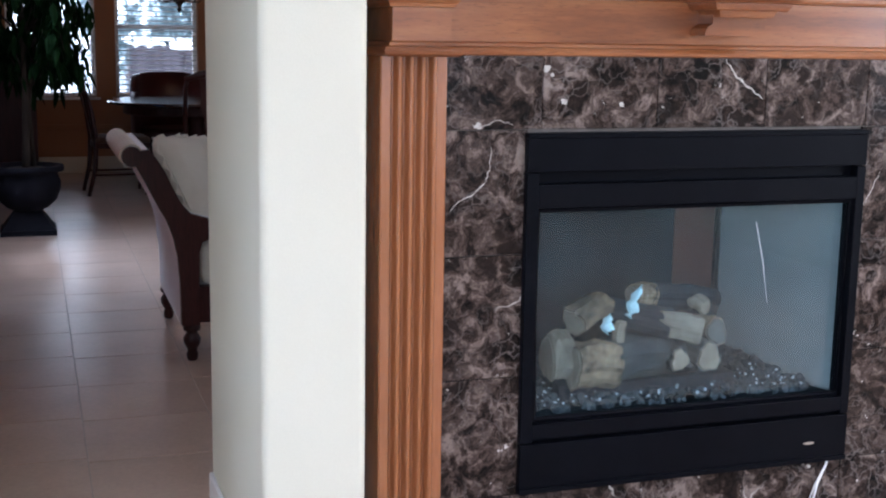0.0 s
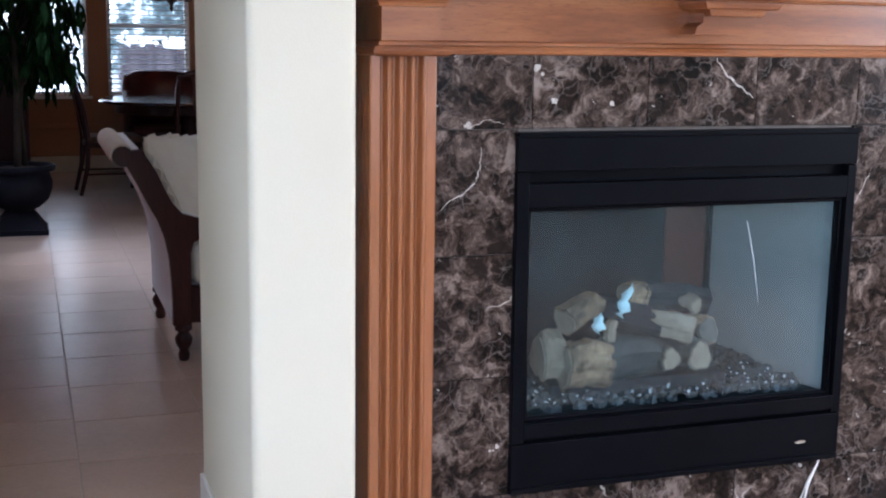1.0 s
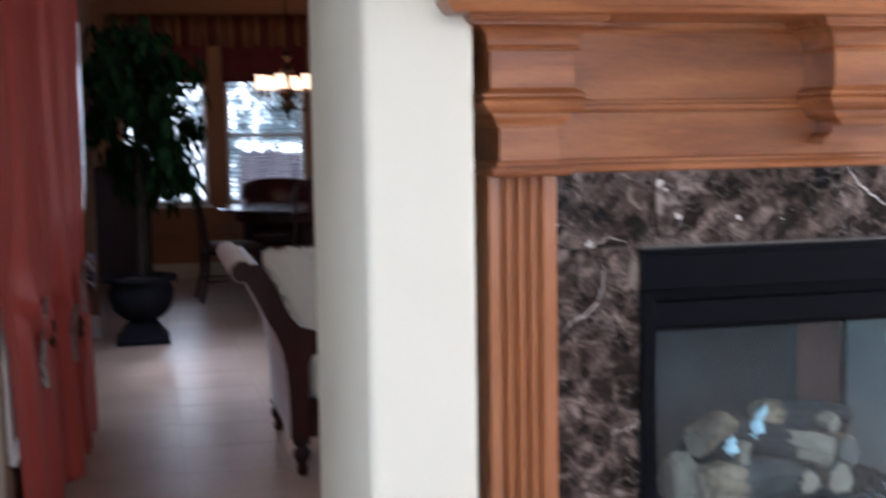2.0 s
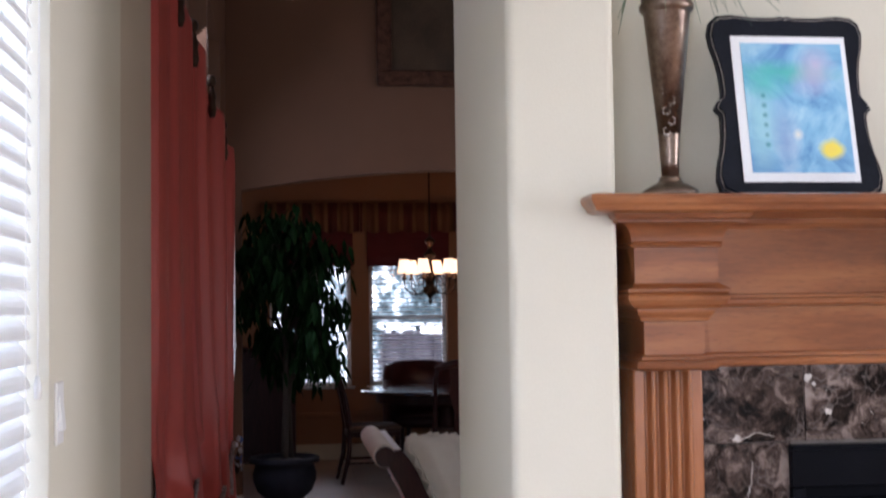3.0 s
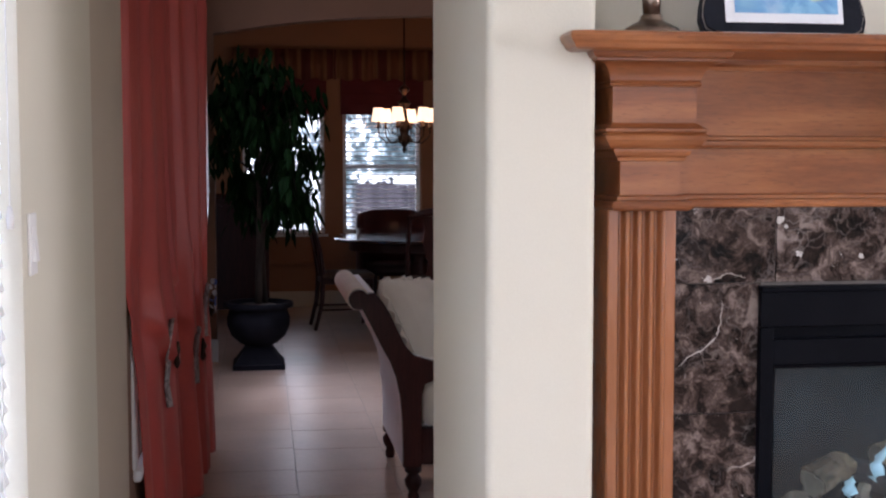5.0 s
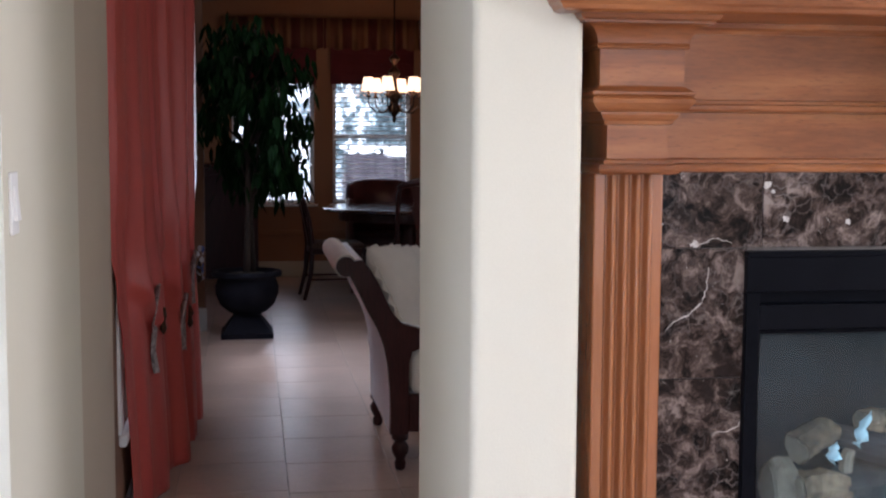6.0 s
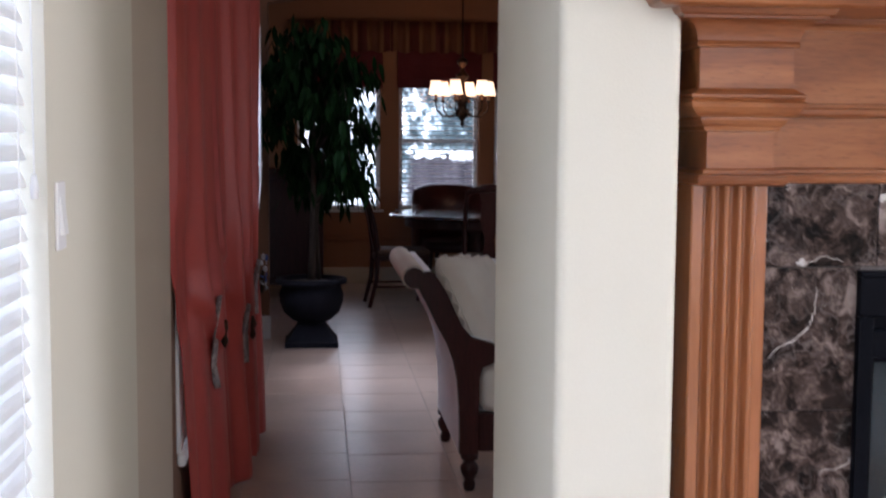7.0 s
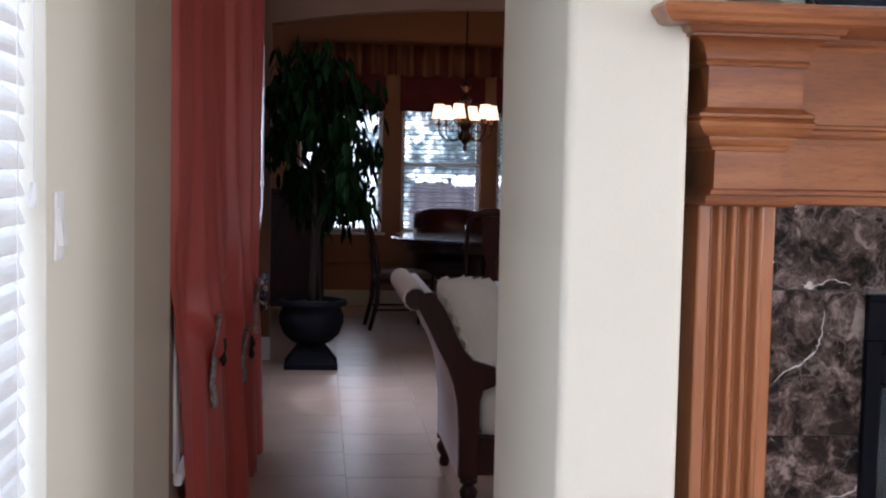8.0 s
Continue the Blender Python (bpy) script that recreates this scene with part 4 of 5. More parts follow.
def curtain():
    """A russet panel hung from knobs on a sloping line, gathered low and falling to the floor."""
    t = thing("curtain", (-0.30, 5.2, 0), "russet silk curtain gathered low and hung from dark knobs", "curtain")
    ya, yb, nu, nv = 4.2, 6.25, 170, 110
    rng = random.Random(3)
    phase = [rng.uniform(0, 6.28) for _ in range(4)]
    bm = bmesh.new()
    grid = []
    for j in range(nv + 1):
        v = j / nv
        row = []
        for i in range(nu + 1):
            u = i / nu
            top = 2.69 - 0.21 * (u * (yb - ya)) - 0.035 * abs(math.sin(u * 4.5 * math.pi))
            z = top * (1 - v) + 0.015 * v
            tie = math.exp(-((z - (0.95 - 0.16 * u)) / 0.16) ** 2)
            low = max(0.0, min(1.0, (1.0 - z) / 0.9))
            y = ya + (yb - ya) * u
            y += low * 0.26 * (1 - u) - 0.10 * low * u
            y += 0.16 * tie * (5.1 - y) * min(1.0, 3 * u)
            warp = 2.6 * noise.noise((3.1 * u, 0.7 * v, 4.0)) + 1.2 * noise.noise((7.0 * u, 1.1 * v, 9.0))
            folds = 0.034 * (0.55 + 0.9 * u) * math.sin(24 * u + phase[0] + 0.6 * v + warp) + (0.009 + 0.010 * v) * math.sin(55 * u + phase[1] + 1.1 * v + 1.6 * warp) + 0.003 * math.sin(90 * u + phase[2] + v)
            folds *= 0.6 + 0.6 * v + 1.2 * tie
            s = (u * 3.4) % 1.0
            crease = 0.985 - 0.34 * s - 0.10 * u
            swag = max(0.0, min(1.0, (z - crease) / 0.05 + 0.5))
            swag = swag * swag * (3 - 2 * swag) * math.exp(-max(0.0, z - crease) / 0.45)
            x = -0.352 + 0.050 * swag * min(1.0, 6 * u) * (0.55 + 0.45 * math.sin(math.pi * s)) + 0.064 * (y - 4.2) + folds * min(1.0, 0.12 + 2.5 * u) + 0.085 * low * u * (1 - 0.25 * u) - 0.028 * tie
            x = min(max(x, -0.358), -0.230 + 0.027 * u + 0.022 * low)
            x += u * (0.008 * math.sin(46 * u + 2.2 * warp + 0.9 * v) + 0.004 * math.sin(83 * u + 1.3 * v))
            # the near hem turns back against the wall
            hem = max(0.0, 1.0 - 60 * u) * max(0.0, 1.0 - 8 * low)
            row.append(bm.verts.new((x - hem * (x + 0.376), y - 0.009 * hem, z)))
        grid.append(row)
    for a, c in zip(grid, grid[1:]):
        for i in range(nu):
            bm.faces.new((a[i], a[i + 1], c[i + 1], c[i]))
    ob = part("panel", bm, RED, t, "", True)
    sol = ob.modifiers.new("thickness", "SOLIDIFY")
    sol.thickness = 0.003
    for y, z in ((4.62, 2.60), (4.98, 2.53), (5.52, 2.42), (5.95, 2.29)):
        x = -0.375 + 0.064 * (y - 4.2)
        bm = lathe(bmesh.new(), (0, 0, 0), [(0.006, -0.06), (0.008, -0.02), (0.022, -0.012), (0.026, 0.0), (0.022, 0.014), (0.010, 0.02)], 16)
        bmesh.ops.transform(bm, matrix=Matrix.Translation((x + 0.03, y, z)) @ Matrix.Rotation(radians(90), 4, "Y"), verts=bm.verts)
        part("knob", bm, IRON, t, "dark bronze knob", True)
        # dark tassel below each knob
        bm = lathe(bmesh.new(), (x + 0.035, y, z - 0.16), [(0.012, 0.0), (0.020, 0.03), (0.014, 0.07), (0.018, 0.09), (0.010, 0.115), (0.004, 0.14)], 12)
        part("knob_tassel", bm, IRON, t, "dark bead tassel", True)
    return t


curtain()


def tieback(y, x, z, h, label):
    """A hanging strip of patterned trim, knotted at the top."""
    t = thing("curtain_tieback", (x, y, z), label, "tieback", "curtain tiebacks")
    bm, rows, n = bmesh.new(), [], 14
    for k in range(n + 1):
        u = k / n
        w = 0.035 + 0.03 * math.sin(math.pi * u) + 0.006 * math.sin(9 * u)
        cx = x - 0.02 * math.sin(2.4 * u)
        rows.append([bm.verts.new((cx + 0.010 * math.sin(5 * s + 4 * u), y + w * s + 0.05 * u, z - h * u)) for s in (-1, -0.5, 0, 0.5, 1)])
    for a, c in zip(rows, rows[1:]):
        for k in range(4):
            bm.faces.new((a[k], a[k + 1], c[k + 1], c[k]))
    ob = part("trim_strip", bm, MATS["tassel"], t, "", True)
    ob.modifiers.new("thickness", "SOLIDIFY").thickness = 0.004
    bm = lathe(bmesh.new(), (x + 0.015, y + 0.04, z - h * 0.42), [(0.004, -0.05), (0.012, -0.03), (0.008, -0.005), (0.014, 0.02), (0.005, 0.05)], 10)
    for v in bm.verts:
        v.co += 0.008 * Vector(noise.noise_vector(v.co * 40))
    part("knot", bm, IRON, t, "dark bead knot", True)




def flower_sprig(y, x, z, seed):
    """A small bunch of blue and white cloth petals tied into the curtain."""
    t = thing("flower_sprig", (x, y, z), "small blue and white cloth flowers tied into the russet curtain", "flowers", "curtain flowers")
    rng = random.Random(seed)
    for k in range(14):
        bm = bmesh.new()
        bmesh.ops.create_uvsphere(bm, u_segments=8, v_segments=5, radius=1.0)
        m = Matrix.Translation((x + rng.uniform(-0.004, 0.018), y + rng.uniform(-0.05, 0.06), z + rng.uniform(-0.10, 0.06))) @ Euler((rng.uniform(0, 3), rng.uniform(0, 3), rng.uniform(0, 3))).to_matrix().to_4x4() @ Matrix.Diagonal((0.016, 0.011, 0.004, 1))
        bmesh.ops.transform(bm, matrix=m, verts=bm.verts)
        blue = k % 3 == 0
        part("petal", bm, MATS["blue_petal"] if blue else MATS["white_petal"], t, "blue petal" if blue else "pale grey petal", True)


MATS["blue_petal"] = plain("blue_cloth", (0.03, 0.06, 0.22), (0.08, 0.14, 0.36), 40, 0.7)
MATS["white_petal"] = plain("pale_cloth", (0.30, 0.29, 0.32), (0.60, 0.58, 0.60), 40, 0.7)
flower_sprig(5.92, -0.172, 0.80, 4)
tieback(4.76, -0.268, 0.82, 0.33, "silver floral tieback strip on the russet curtain")
tieback(5.42, -0.205, 0.70, 0.24, "silver floral tieback strip low on the russet curtain")
tieback(5.85, -0.185, 0.84, 0.24, "silver floral tieback strip with dark knot on the curtain")

# bright upright line by the arch, built as a pale wand
wand_mat, wn, wl, wb = nodes_of("pale_wand_plastic")
wb.inputs["Base Color"].default_value = (0.95, 0.95, 0.95, 1)
wb.inputs["Roughness"].default_value = 0.12
wb.inputs["Transmission Weight"].default_value = 0.15
far_window = bpy.data.objects["window_6"]
wx = -0.272
bm = tube(bmesh.new(), [(wx - 0.003, 7.95, 2.05), (wx, 7.95, 1.25), (wx, 7.94, 1.1), (wx - 0.010, 7.88, 0.96), (wx - 0.016, 7.84, 0.92)], [0.009, 0.009, 0.006, 0.005, 0.005], 10)
part("pull_wand", bm, wand_mat, far_window, "pale wand built for a bright upright line", True)
part("wand_bead", lathe(bmesh.new(), (wx, 7.95, 1.2), [(0.006, 0), (0.013, 0.012), (0.013, 0.03), (0.006, 0.045)], 12), wand_mat, far_window, "", True)

# ---- sofa ----


def sofa():
    t = thing("sofa", (1.5, 5.5, 0), "cream scroll-arm sofa with dark carved wood front and turned feet", "sofa")
    yf, yb = 5.085, 5.93
    left = [(0.452, 0.806), (0.490, 0.735), (0.532, 0.648), (0.566, 0.586), (0.590, 0.520), (0.606, 0.440), (0.614, 0.34), (0.617, 0.22), (0.616, 0.158)]
    right = [(0.476, 0.866), (0.505, 0.868), (0.535, 0.832), (0.566, 0.780), (0.595, 0.715), (0.625, 0.655), (0.665, 0.610), (0.75, 0.585), (0.755, 0.515), (0.705, 0.495), (0.692, 0.45), (0.690, 0.158)]

    def arm(shift, flip):
        def at(p):
            return (shift - p[0], p[1]) if flip else p
        ring = [at(p) for p in left + right[::-1]]
        a = part("arm", prism(bmesh.new(), ring, "y", yf + 0.03, yb), LINEN, t, "white upholstered scroll arm")
        # roll along the top
        cx, cz = at((0.440, 0.842))
        bm = prism(bmesh.new(), [(cx + 0.047 * math.cos(k * math.pi / 10), cz + 0.047 * math.sin(k * math.pi / 10)) for k in range(20)], "y", yf + 0.02, yb + 0.01)
        part("arm_roll", bm, CREAM, t, "", False)
        # dark carved face with the scroll end
        cx, cz = at((0.440, 0.842))
        bm = prism(bmesh.new(), ring, "y", yf - 0.012, yf + 0.03)
        part("front_post", bm, DARK, t, "dark wood serpentine front")
        bm = prism(bmesh.new(), [(cx + 0.040 * math.cos(k * math.pi / 12), cz + 0.040 * math.sin(k * math.pi / 12)) for k in range(24)], "y", yf - 0.016, yf + 0.02)
        part("scroll", bm, DARK, t, "dark wood scroll end")

    arm(0, False)
    arm(2.9 + 0.0, True)
    turned = [(0.016, 0.0), (0.022, 0.008), (0.024, 0.03), (0.018, 0.045), (0.024, 0.055), (0.034, 0.075), (0.036, 0.095), (0.026, 0.112), (0.020, 0.12), (0.034, 0.128), (0.036, 0.14), (0.03, 0.158)]
    for x, y in ((0.662, yf + 0.04), (0.650, yb - 0.02), (2.24, yf + 0.04), (2.25, yb - 0.02)):
        part("foot", lathe(bmesh.new(), (x, y, 0), turned, 20), DARK, t, "turned dark wood foot", True)
    part("apron", boxed(0.692, 2.208, yf + 0.02, yf + 0.07, 0.158, 0.31, bevel=0.006), DARK, t)
    part("base", boxed(0.66, 2.24, yf + 0.07, yb, 0.16, 0.318), LINEN, t)
    part("seat_cushion", boxed(0.700, 1.45, yf + 0.012, yb - 0.2, 0.310, 0.485, bevel=0.045, seg=4), CREAM, t, "", True)
    part("seat_cushion", boxed(1.455, 2.205, yf + 0.012, yb - 0.2, 0.310, 0.485, bevel=0.045, seg=4), CREAM, t, "", True)
    part("backrest", boxed(0.60, 2.30, yb - 0.2, yb, 0.36, 0.84, bevel=0.05, seg=4), LINEN, t, "", True)


def pillow():
    t = thing("throw_pillow", (0.68, 5.42, 0.6), "cream throw pillow with ruffled edge leaning on the sofa arm", "pillow")
    bm, n, half = bmesh.new(), 22, 0.205
    rng = random.Random(2)
    sides = []
    for sgn in (1, -1):
        grid = []
        for j in range(n + 1):
            row = []
            for i in range(n + 1):
                a, c = 2 * i / n - 1, 2 * j / n - 1
                puff = 0.085 * max(0.0, (1 - a ** 4) * (1 - c ** 4)) ** 0.55
                pin = 1 - 0.07 * (1 - c * c) if abs(a) > 0.9 else 1
                row.append(bm.verts.new((half * a * (1 - 0.06 * (1 - c * c)) * pin, sgn * puff + (0.020 * noise.noise((a * 2.2, c * 2.2, sgn)) + 0.010 * noise.noise((a * 6, c * 5, sgn + 3))) * (1 - a ** 6) * (1 - c ** 6), half * c * (1 - 0.06 * (1 - a * a)))))
            grid.append(row)
        for j in range(n):
            for i in range(n):
                bm.faces.new((grid[j][i], grid[j][i + 1], grid[j + 1][i + 1], grid[j + 1][i]))
        sides.append(grid)
    bmesh.ops.remove_doubles(bm, verts=bm.verts, dist=0.004)
    turn = Matrix.Translation((0.735, 5.36, 0.715)) @ Matrix.Rotation(radians(54), 4, "Z") @ Matrix.Rotation(radians(-31), 4, "X") @ Matrix.Rotation(radians(4), 4, "Y")
    bmesh.ops.transform(bm, matrix=turn, verts=bm.verts)
    part("cover", bm, CREAM, t, "", True)
    # ruffle round the seam
    bm, rows = bmesh.new(), [[], []]
    m = 160
    for k in range(m):
        a = 2 * math.pi * k / m
        ca, sa = math.cos(a), math.sin(a)
        f = half * 0.96 / max(abs(ca), abs(sa)) * (0.93 if min(abs(ca), abs(sa)) > 0.6 else 0.95)
        for r, add in ((0, -0.004), (1, 0.024 + 0.006 * math.sin(k * 0.37))):
            rows[r].append(bm.verts.new(turn @ Vector(((f + add) * ca, r * 0.012 * math.sin(k * 0.9), (f + add) * sa))))
    for k in range(m):
        bm.faces.new((rows[0][k], rows[0][(k + 1) % m], rows[1][(k + 1) % m], rows[1][k]))
    ob = part("ruffle", bm, CREAM, t, "", True)
    ob.modifiers.new("thickness", "SOLIDIFY").thickness = 0.003


sofa()
pillow()

# ---- plant ----


def potted_tree():
    c = (0.03, 8.64, 0)
    p = thing("urn_planter", c, "dark glazed urn planter on a square foot", "planter")
    bm = bmesh.new()
    prism(bm, [(-0.175, -0.175), (0.175, -0.175), (0.175, 0.175), (-0.175, 0.175)], "z", 0, 0.035)
    bmesh.ops.translate(bm, verts=bm.verts, vec=c)
    v0 = [bm.verts.new((c[0] + sx * 0.165, c[1] + sy * 0.165, 0.036)) for sx, sy in ((-1, -1), (1, -1), (1, 1), (-1, 1))]
    v1 = [bm.verts.new((c[0] + sx * 0.085, c[1] + sy * 0.085, 0.15)) for sx, sy in ((-1, -1), (1, -1), (1, 1), (-1, 1))]
    for i in range(4):
        bm.faces.new((v0[i], v0[(i + 1) % 4], v1[(i + 1) % 4], v1[i]))
    bm.faces.new(v1)
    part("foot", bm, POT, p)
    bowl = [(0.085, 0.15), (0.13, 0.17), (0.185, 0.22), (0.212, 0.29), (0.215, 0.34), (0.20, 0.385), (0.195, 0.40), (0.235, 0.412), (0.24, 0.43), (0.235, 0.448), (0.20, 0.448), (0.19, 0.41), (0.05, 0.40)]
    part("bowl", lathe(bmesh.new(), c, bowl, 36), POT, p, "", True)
    part("soil", lathe(bmesh.new(), (c[0], c[1], 0.41), [(0.188, 0.0), (0.12, 0.02), (0.03, 0.028)], 20), MATS["soil"], p, "", True)
    t = thing("ficus_tree", (c[0], c[1], 0.43), "potted ficus tree with dense drooping dark green leaves", "plant")
    rng = random.Random(11)
    trunk = [Vector((c[0] + 0.015 * math.sin(3 * u), c[1], 0.425 + 1.45 * u)) for u in [i / 12 for i in range(13)]]
    part("trunk", tube(bmesh.new(), trunk, [0.028 - 0.018 * i / 12 for i in range(13)], 10), BARK, t, "", True)
    part("stem", tube(bmesh.new(), [(c[0] + 0.05, c[1] + 0.03, 0.425), (c[0] + 0.03, c[1] + 0.03, 0.8), (c[0] + 0.10, c[1] + 0.02, 1.5)], [0.016, 0.014, 0.008], 8), BARK, t, "", True)
    tips = []
    for i in range(46):
        u = rng.uniform(0.36, 1.0)
        p0 = trunk[int(u * 12)]
        a = rng.uniform(0, 6.283)
        z = p0.z
        reach = (0.43 if z < 1.75 else 0.30) * rng.uniform(0.35, 1.0) * (0.75 if z < 1.15 else 1.0)
        if math.cos(a) < 0:
            reach *= 0.82
        q = Vector((p0.x + reach * math.cos(a), p0.y + reach * math.sin(a) * 0.9, z + rng.uniform(0.12, 0.36)))
        mid = p0.lerp(q, 0.5) + Vector((0, 0, 0.06))
        end = q + Vector((0.07 * math.cos(a), 0.07 * math.sin(a), -rng.uniform(0.05, 0.22)))
        part("branch", tube(bmesh.new(), [p0, mid, q, end], [0.008, 0.006, 0.004, 0.002], 5), BARK, t, "", True)
        tips.append((p0, mid, q, end))
    crown = bmesh.new()
    for k in range(1600):
        p0, mid, q, end = rng.choice(tips)
        s = rng.random()
        at = mid.lerp(q, s * 2) if s < 0.5 else q.lerp(end, s * 2 - 1)
        at = at + Vector((rng.gauss(0, 0.045), rng.gauss(0, 0.045), rng.gauss(0, 0.05)))
        length, wide = rng.uniform(0.08, 0.14), rng.uniform(0.015, 0.026)
        a = rng.uniform(0, 6.283)
        out = Vector((math.cos(a), math.sin(a), 0))
        side = Vector((-out.y, out.x, rng.uniform(-0.4, 0.4))).normalized()
        d = (out * rng.uniform(0.15, 0.8) + Vector((0, 0, -1))).normalized()
        droop = Vector((0, 0, -0.02))
        mids = [at, at + d * length * 0.35, at + d * length * 0.7 + droop * 0.5, at + d * length + droop]
        w = [0.002, wide, wide * 0.75, 0.001]
        ls = [crown.verts.new(m - side * ww) for m, ww in zip(mids, w)]
        cs = [crown.verts.new(m + out * 0.006 if 0 < i < 3 else m) for i, m in enumerate(mids)]
        rs = [crown.verts.new(m + side * ww) for m, ww in zip(mids, w)]
        for i in range(3):
            crown.faces.new((ls[i], cs[i], cs[i + 1], ls[i + 1]))
            crown.faces.new((cs[i], rs[i], rs[i + 1], cs[i + 1]))
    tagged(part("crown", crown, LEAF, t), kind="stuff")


potted_tree()

# ---- painting above the arch ----
t = thing("framed_painting", (1.1, FAR_Y, 3.04), "dark old painting in a carved frame above the arch", "painting")
fx0, fx1, fz0, fz1 = 0.70, 1.85, 3.035, 3.85
for a in ((fx0, fx1, fz0, fz0 + 0.11), (fx0, fx1, fz1 - 0.11, fz1), (fx0, fx0 + 0.11, fz0 + 0.11, fz1 - 0.11), (fx1 - 0.11, fx1, fz0 + 0.11, fz1 - 0.11)):
    part("frame_side", boxed(a[0], a[1], FAR_Y - 0.05, FAR_Y - 0.002, a[2], a[3], bevel=0.014, seg=3), MATS["gilt"], t)
part("canvas", boxed(fx0 + 0.1, fx1 - 0.1, FAR_Y - 0.02, FAR_Y - 0.01, fz0 + 0.1, fz1 - 0.1), MATS["oldpaint"], t)

# ---- dining room ----
for k, (a, c) in enumerate(WINS):
    t = thing("window_%d" % (k + 10), ((a + c) / 2, DIN_Y, 0.71), "wood-framed dining room window", "window", kind="structure")
    for b4 in ((a, a + 0.04, 0.71, 2.42), (c - 0.04, c, 0.71, 2.42), (a + 0.04, c - 0.04, 0.71, 0.75), (a + 0.04, c - 0.04, 2.38, 2.42), (a + 0.04, c - 0.04, 1.345, 1.39)):
        part("window_frame", boxed(b4[0], b4[1], DIN_Y + 0.10, DIN_Y + 0.15, b4[2], b4[3], bevel=0.003), WHITE, t)
    p = part("pane", boxed(a + 0.04, c - 0.04, DIN_Y + 0.12, DIN_Y + 0.124, 0.75, 2.38), MATS["glass"], t)
    p.visible_shadow = False
    part("window_sill", boxed(a - 0.03, c + 0.03, DIN_Y - 0.03, DIN_Y + 0.1, 0.685, 0.708, bevel=0.004), WHITE, t)
    slat_blind("dining_blind", "x", DIN_Y + 0.045, a + 0.01, c - 0.01, 0.73, 2.41, 0.046, 0.044, radians(11), "white slat blind with its slats open", (a + 0.12, c - 0.12), "dining room blinds", thick=0.002)
    s = thing("roman_shade", ((a + c) / 2, DIN_Y - 0.02, 1.87), "dark red roman shade pulled half down", "shade", "roman shades")
    bm = bmesh.new()
    for j in range(4):
        box(bm, a - 0.02, c + 0.02, DIN_Y - 0.020 - 0.008 * j, DIN_Y - 0.006, 1.87 + 0.10 * j, 2.0 + 0.12 * j, bevel=0.004)
    part("cloth", bm, MATS["redshade"], s)
    # beaded fringe along the hem
    rng = random.Random(k + 20)
    bm = bmesh.new()
    count = int((c - a + 0.04) / 0.022)
    for i in range(count):
        x, drop = a - 0.01 + 0.022 * i, rng.uniform(0.03, 0.075)
        tube(bm, [(x, DIN_Y - 0.03, 1.872), (x + rng.uniform(-0.004, 0.004), DIN_Y - 0.03, 1.872 - drop)], [0.003, 0.006], 5)
    tagged(part("bead_fringe", bm, MATS["redshade"], s, "short dark bead fringe"), kind="stuff")
    v = thing("valance", ((a + c) / 2, DIN_Y - 0.06, 2.2), "gold and red striped gathered valance", "valance", "valances")
    bm, rows = bmesh.new(), [[], []]
    n = 60
    for i in range(n + 1):
        x = a - 0.085 + (c - a + 0.17) * i / n
        f = 0.02 * math.sin(i * 1.1)
        rows[0].append(bm.verts.new((x, DIN_Y - 0.075 + f, 2.205 + 0.012 * math.sin(i * 0.55))))
        rows[1].append(bm.verts.new((x, DIN_Y - 0.07 + 0.4 * f, 2.495)))
    for i in range(n):
        bm.faces.new((rows[0][i], rows[0][i + 1], rows[1][i + 1], rows[1][i]))
    ob = part("cloth", bm, MATS["valance"], v, "", True)
    ob.modifiers.new("thickness", "SOLIDIFY").thickness = 0.006
setting("trim_chair_rail", boxed(-1.56, 5.2, DIN_Y - 0.025, DIN_Y, 0.41, 0.455, bevel=0.006), GOLD, "tan painted rail below the windows", "trim")
setting("baseboard_dining", boxed(-1.56, 5.2, DIN_Y - 0.02, DIN_Y, 0, 0.15, bevel=0.004), plain("cream_baseboard", (0.55, 0.48, 0.36), (0.62, 0.54, 0.42), 3, 0.6), "cream baseboard", "baseboard")
setting("baseboard_arch", boxed(WALL_X + 0.012, ARCH_L + 0.012, FAR_Y - 0.014, FAR_Y, 0, 0.16, bevel=0.003), WHITE, "white baseboard", "baseboard")


def dining_table(c, r):
    t = thing("dining_table", (*c, 0), "round polished mahogany pedestal dining table", "table")
    part("tabletop", lathe(bmesh.new(), (*c, 0.722), [(r - 0.03, 0.0), (r - 0.005, 0.006), (r, 0.016), (r - 0.004, 0.028), (r - 0.02, 0.034)], 64), DARK_X, t)
    part("apron", lathe(bmesh.new(), (*c, 0.64), [(r - 0.14, 0.0), (r - 0.13, 0.01), (r - 0.13, 0.083)], 48), DARK, t)
    part("pedestal", lathe(bmesh.new(), (*c, 0.1), [(0.10, 0), (0.13, 0.06), (0.10, 0.16), (0.06, 0.24), (0.085, 0.34), (0.06, 0.44), (0.10, 0.54)], 24), DARK, t, "", True)
    for k in range(4):
        a = radians(45 + 90 * k)
        pts = [(c[0] + d * math.cos(a), c[1] + d * math.sin(a), z) for d, z in ((0.08, 0.2), (0.22, 0.17), (0.36, 0.07), (0.45, 0.03))]
        part("foot", tube(bmesh.new(), pts, [0.04, 0.035, 0.028, 0.03], 10), DARK, t, "", True)


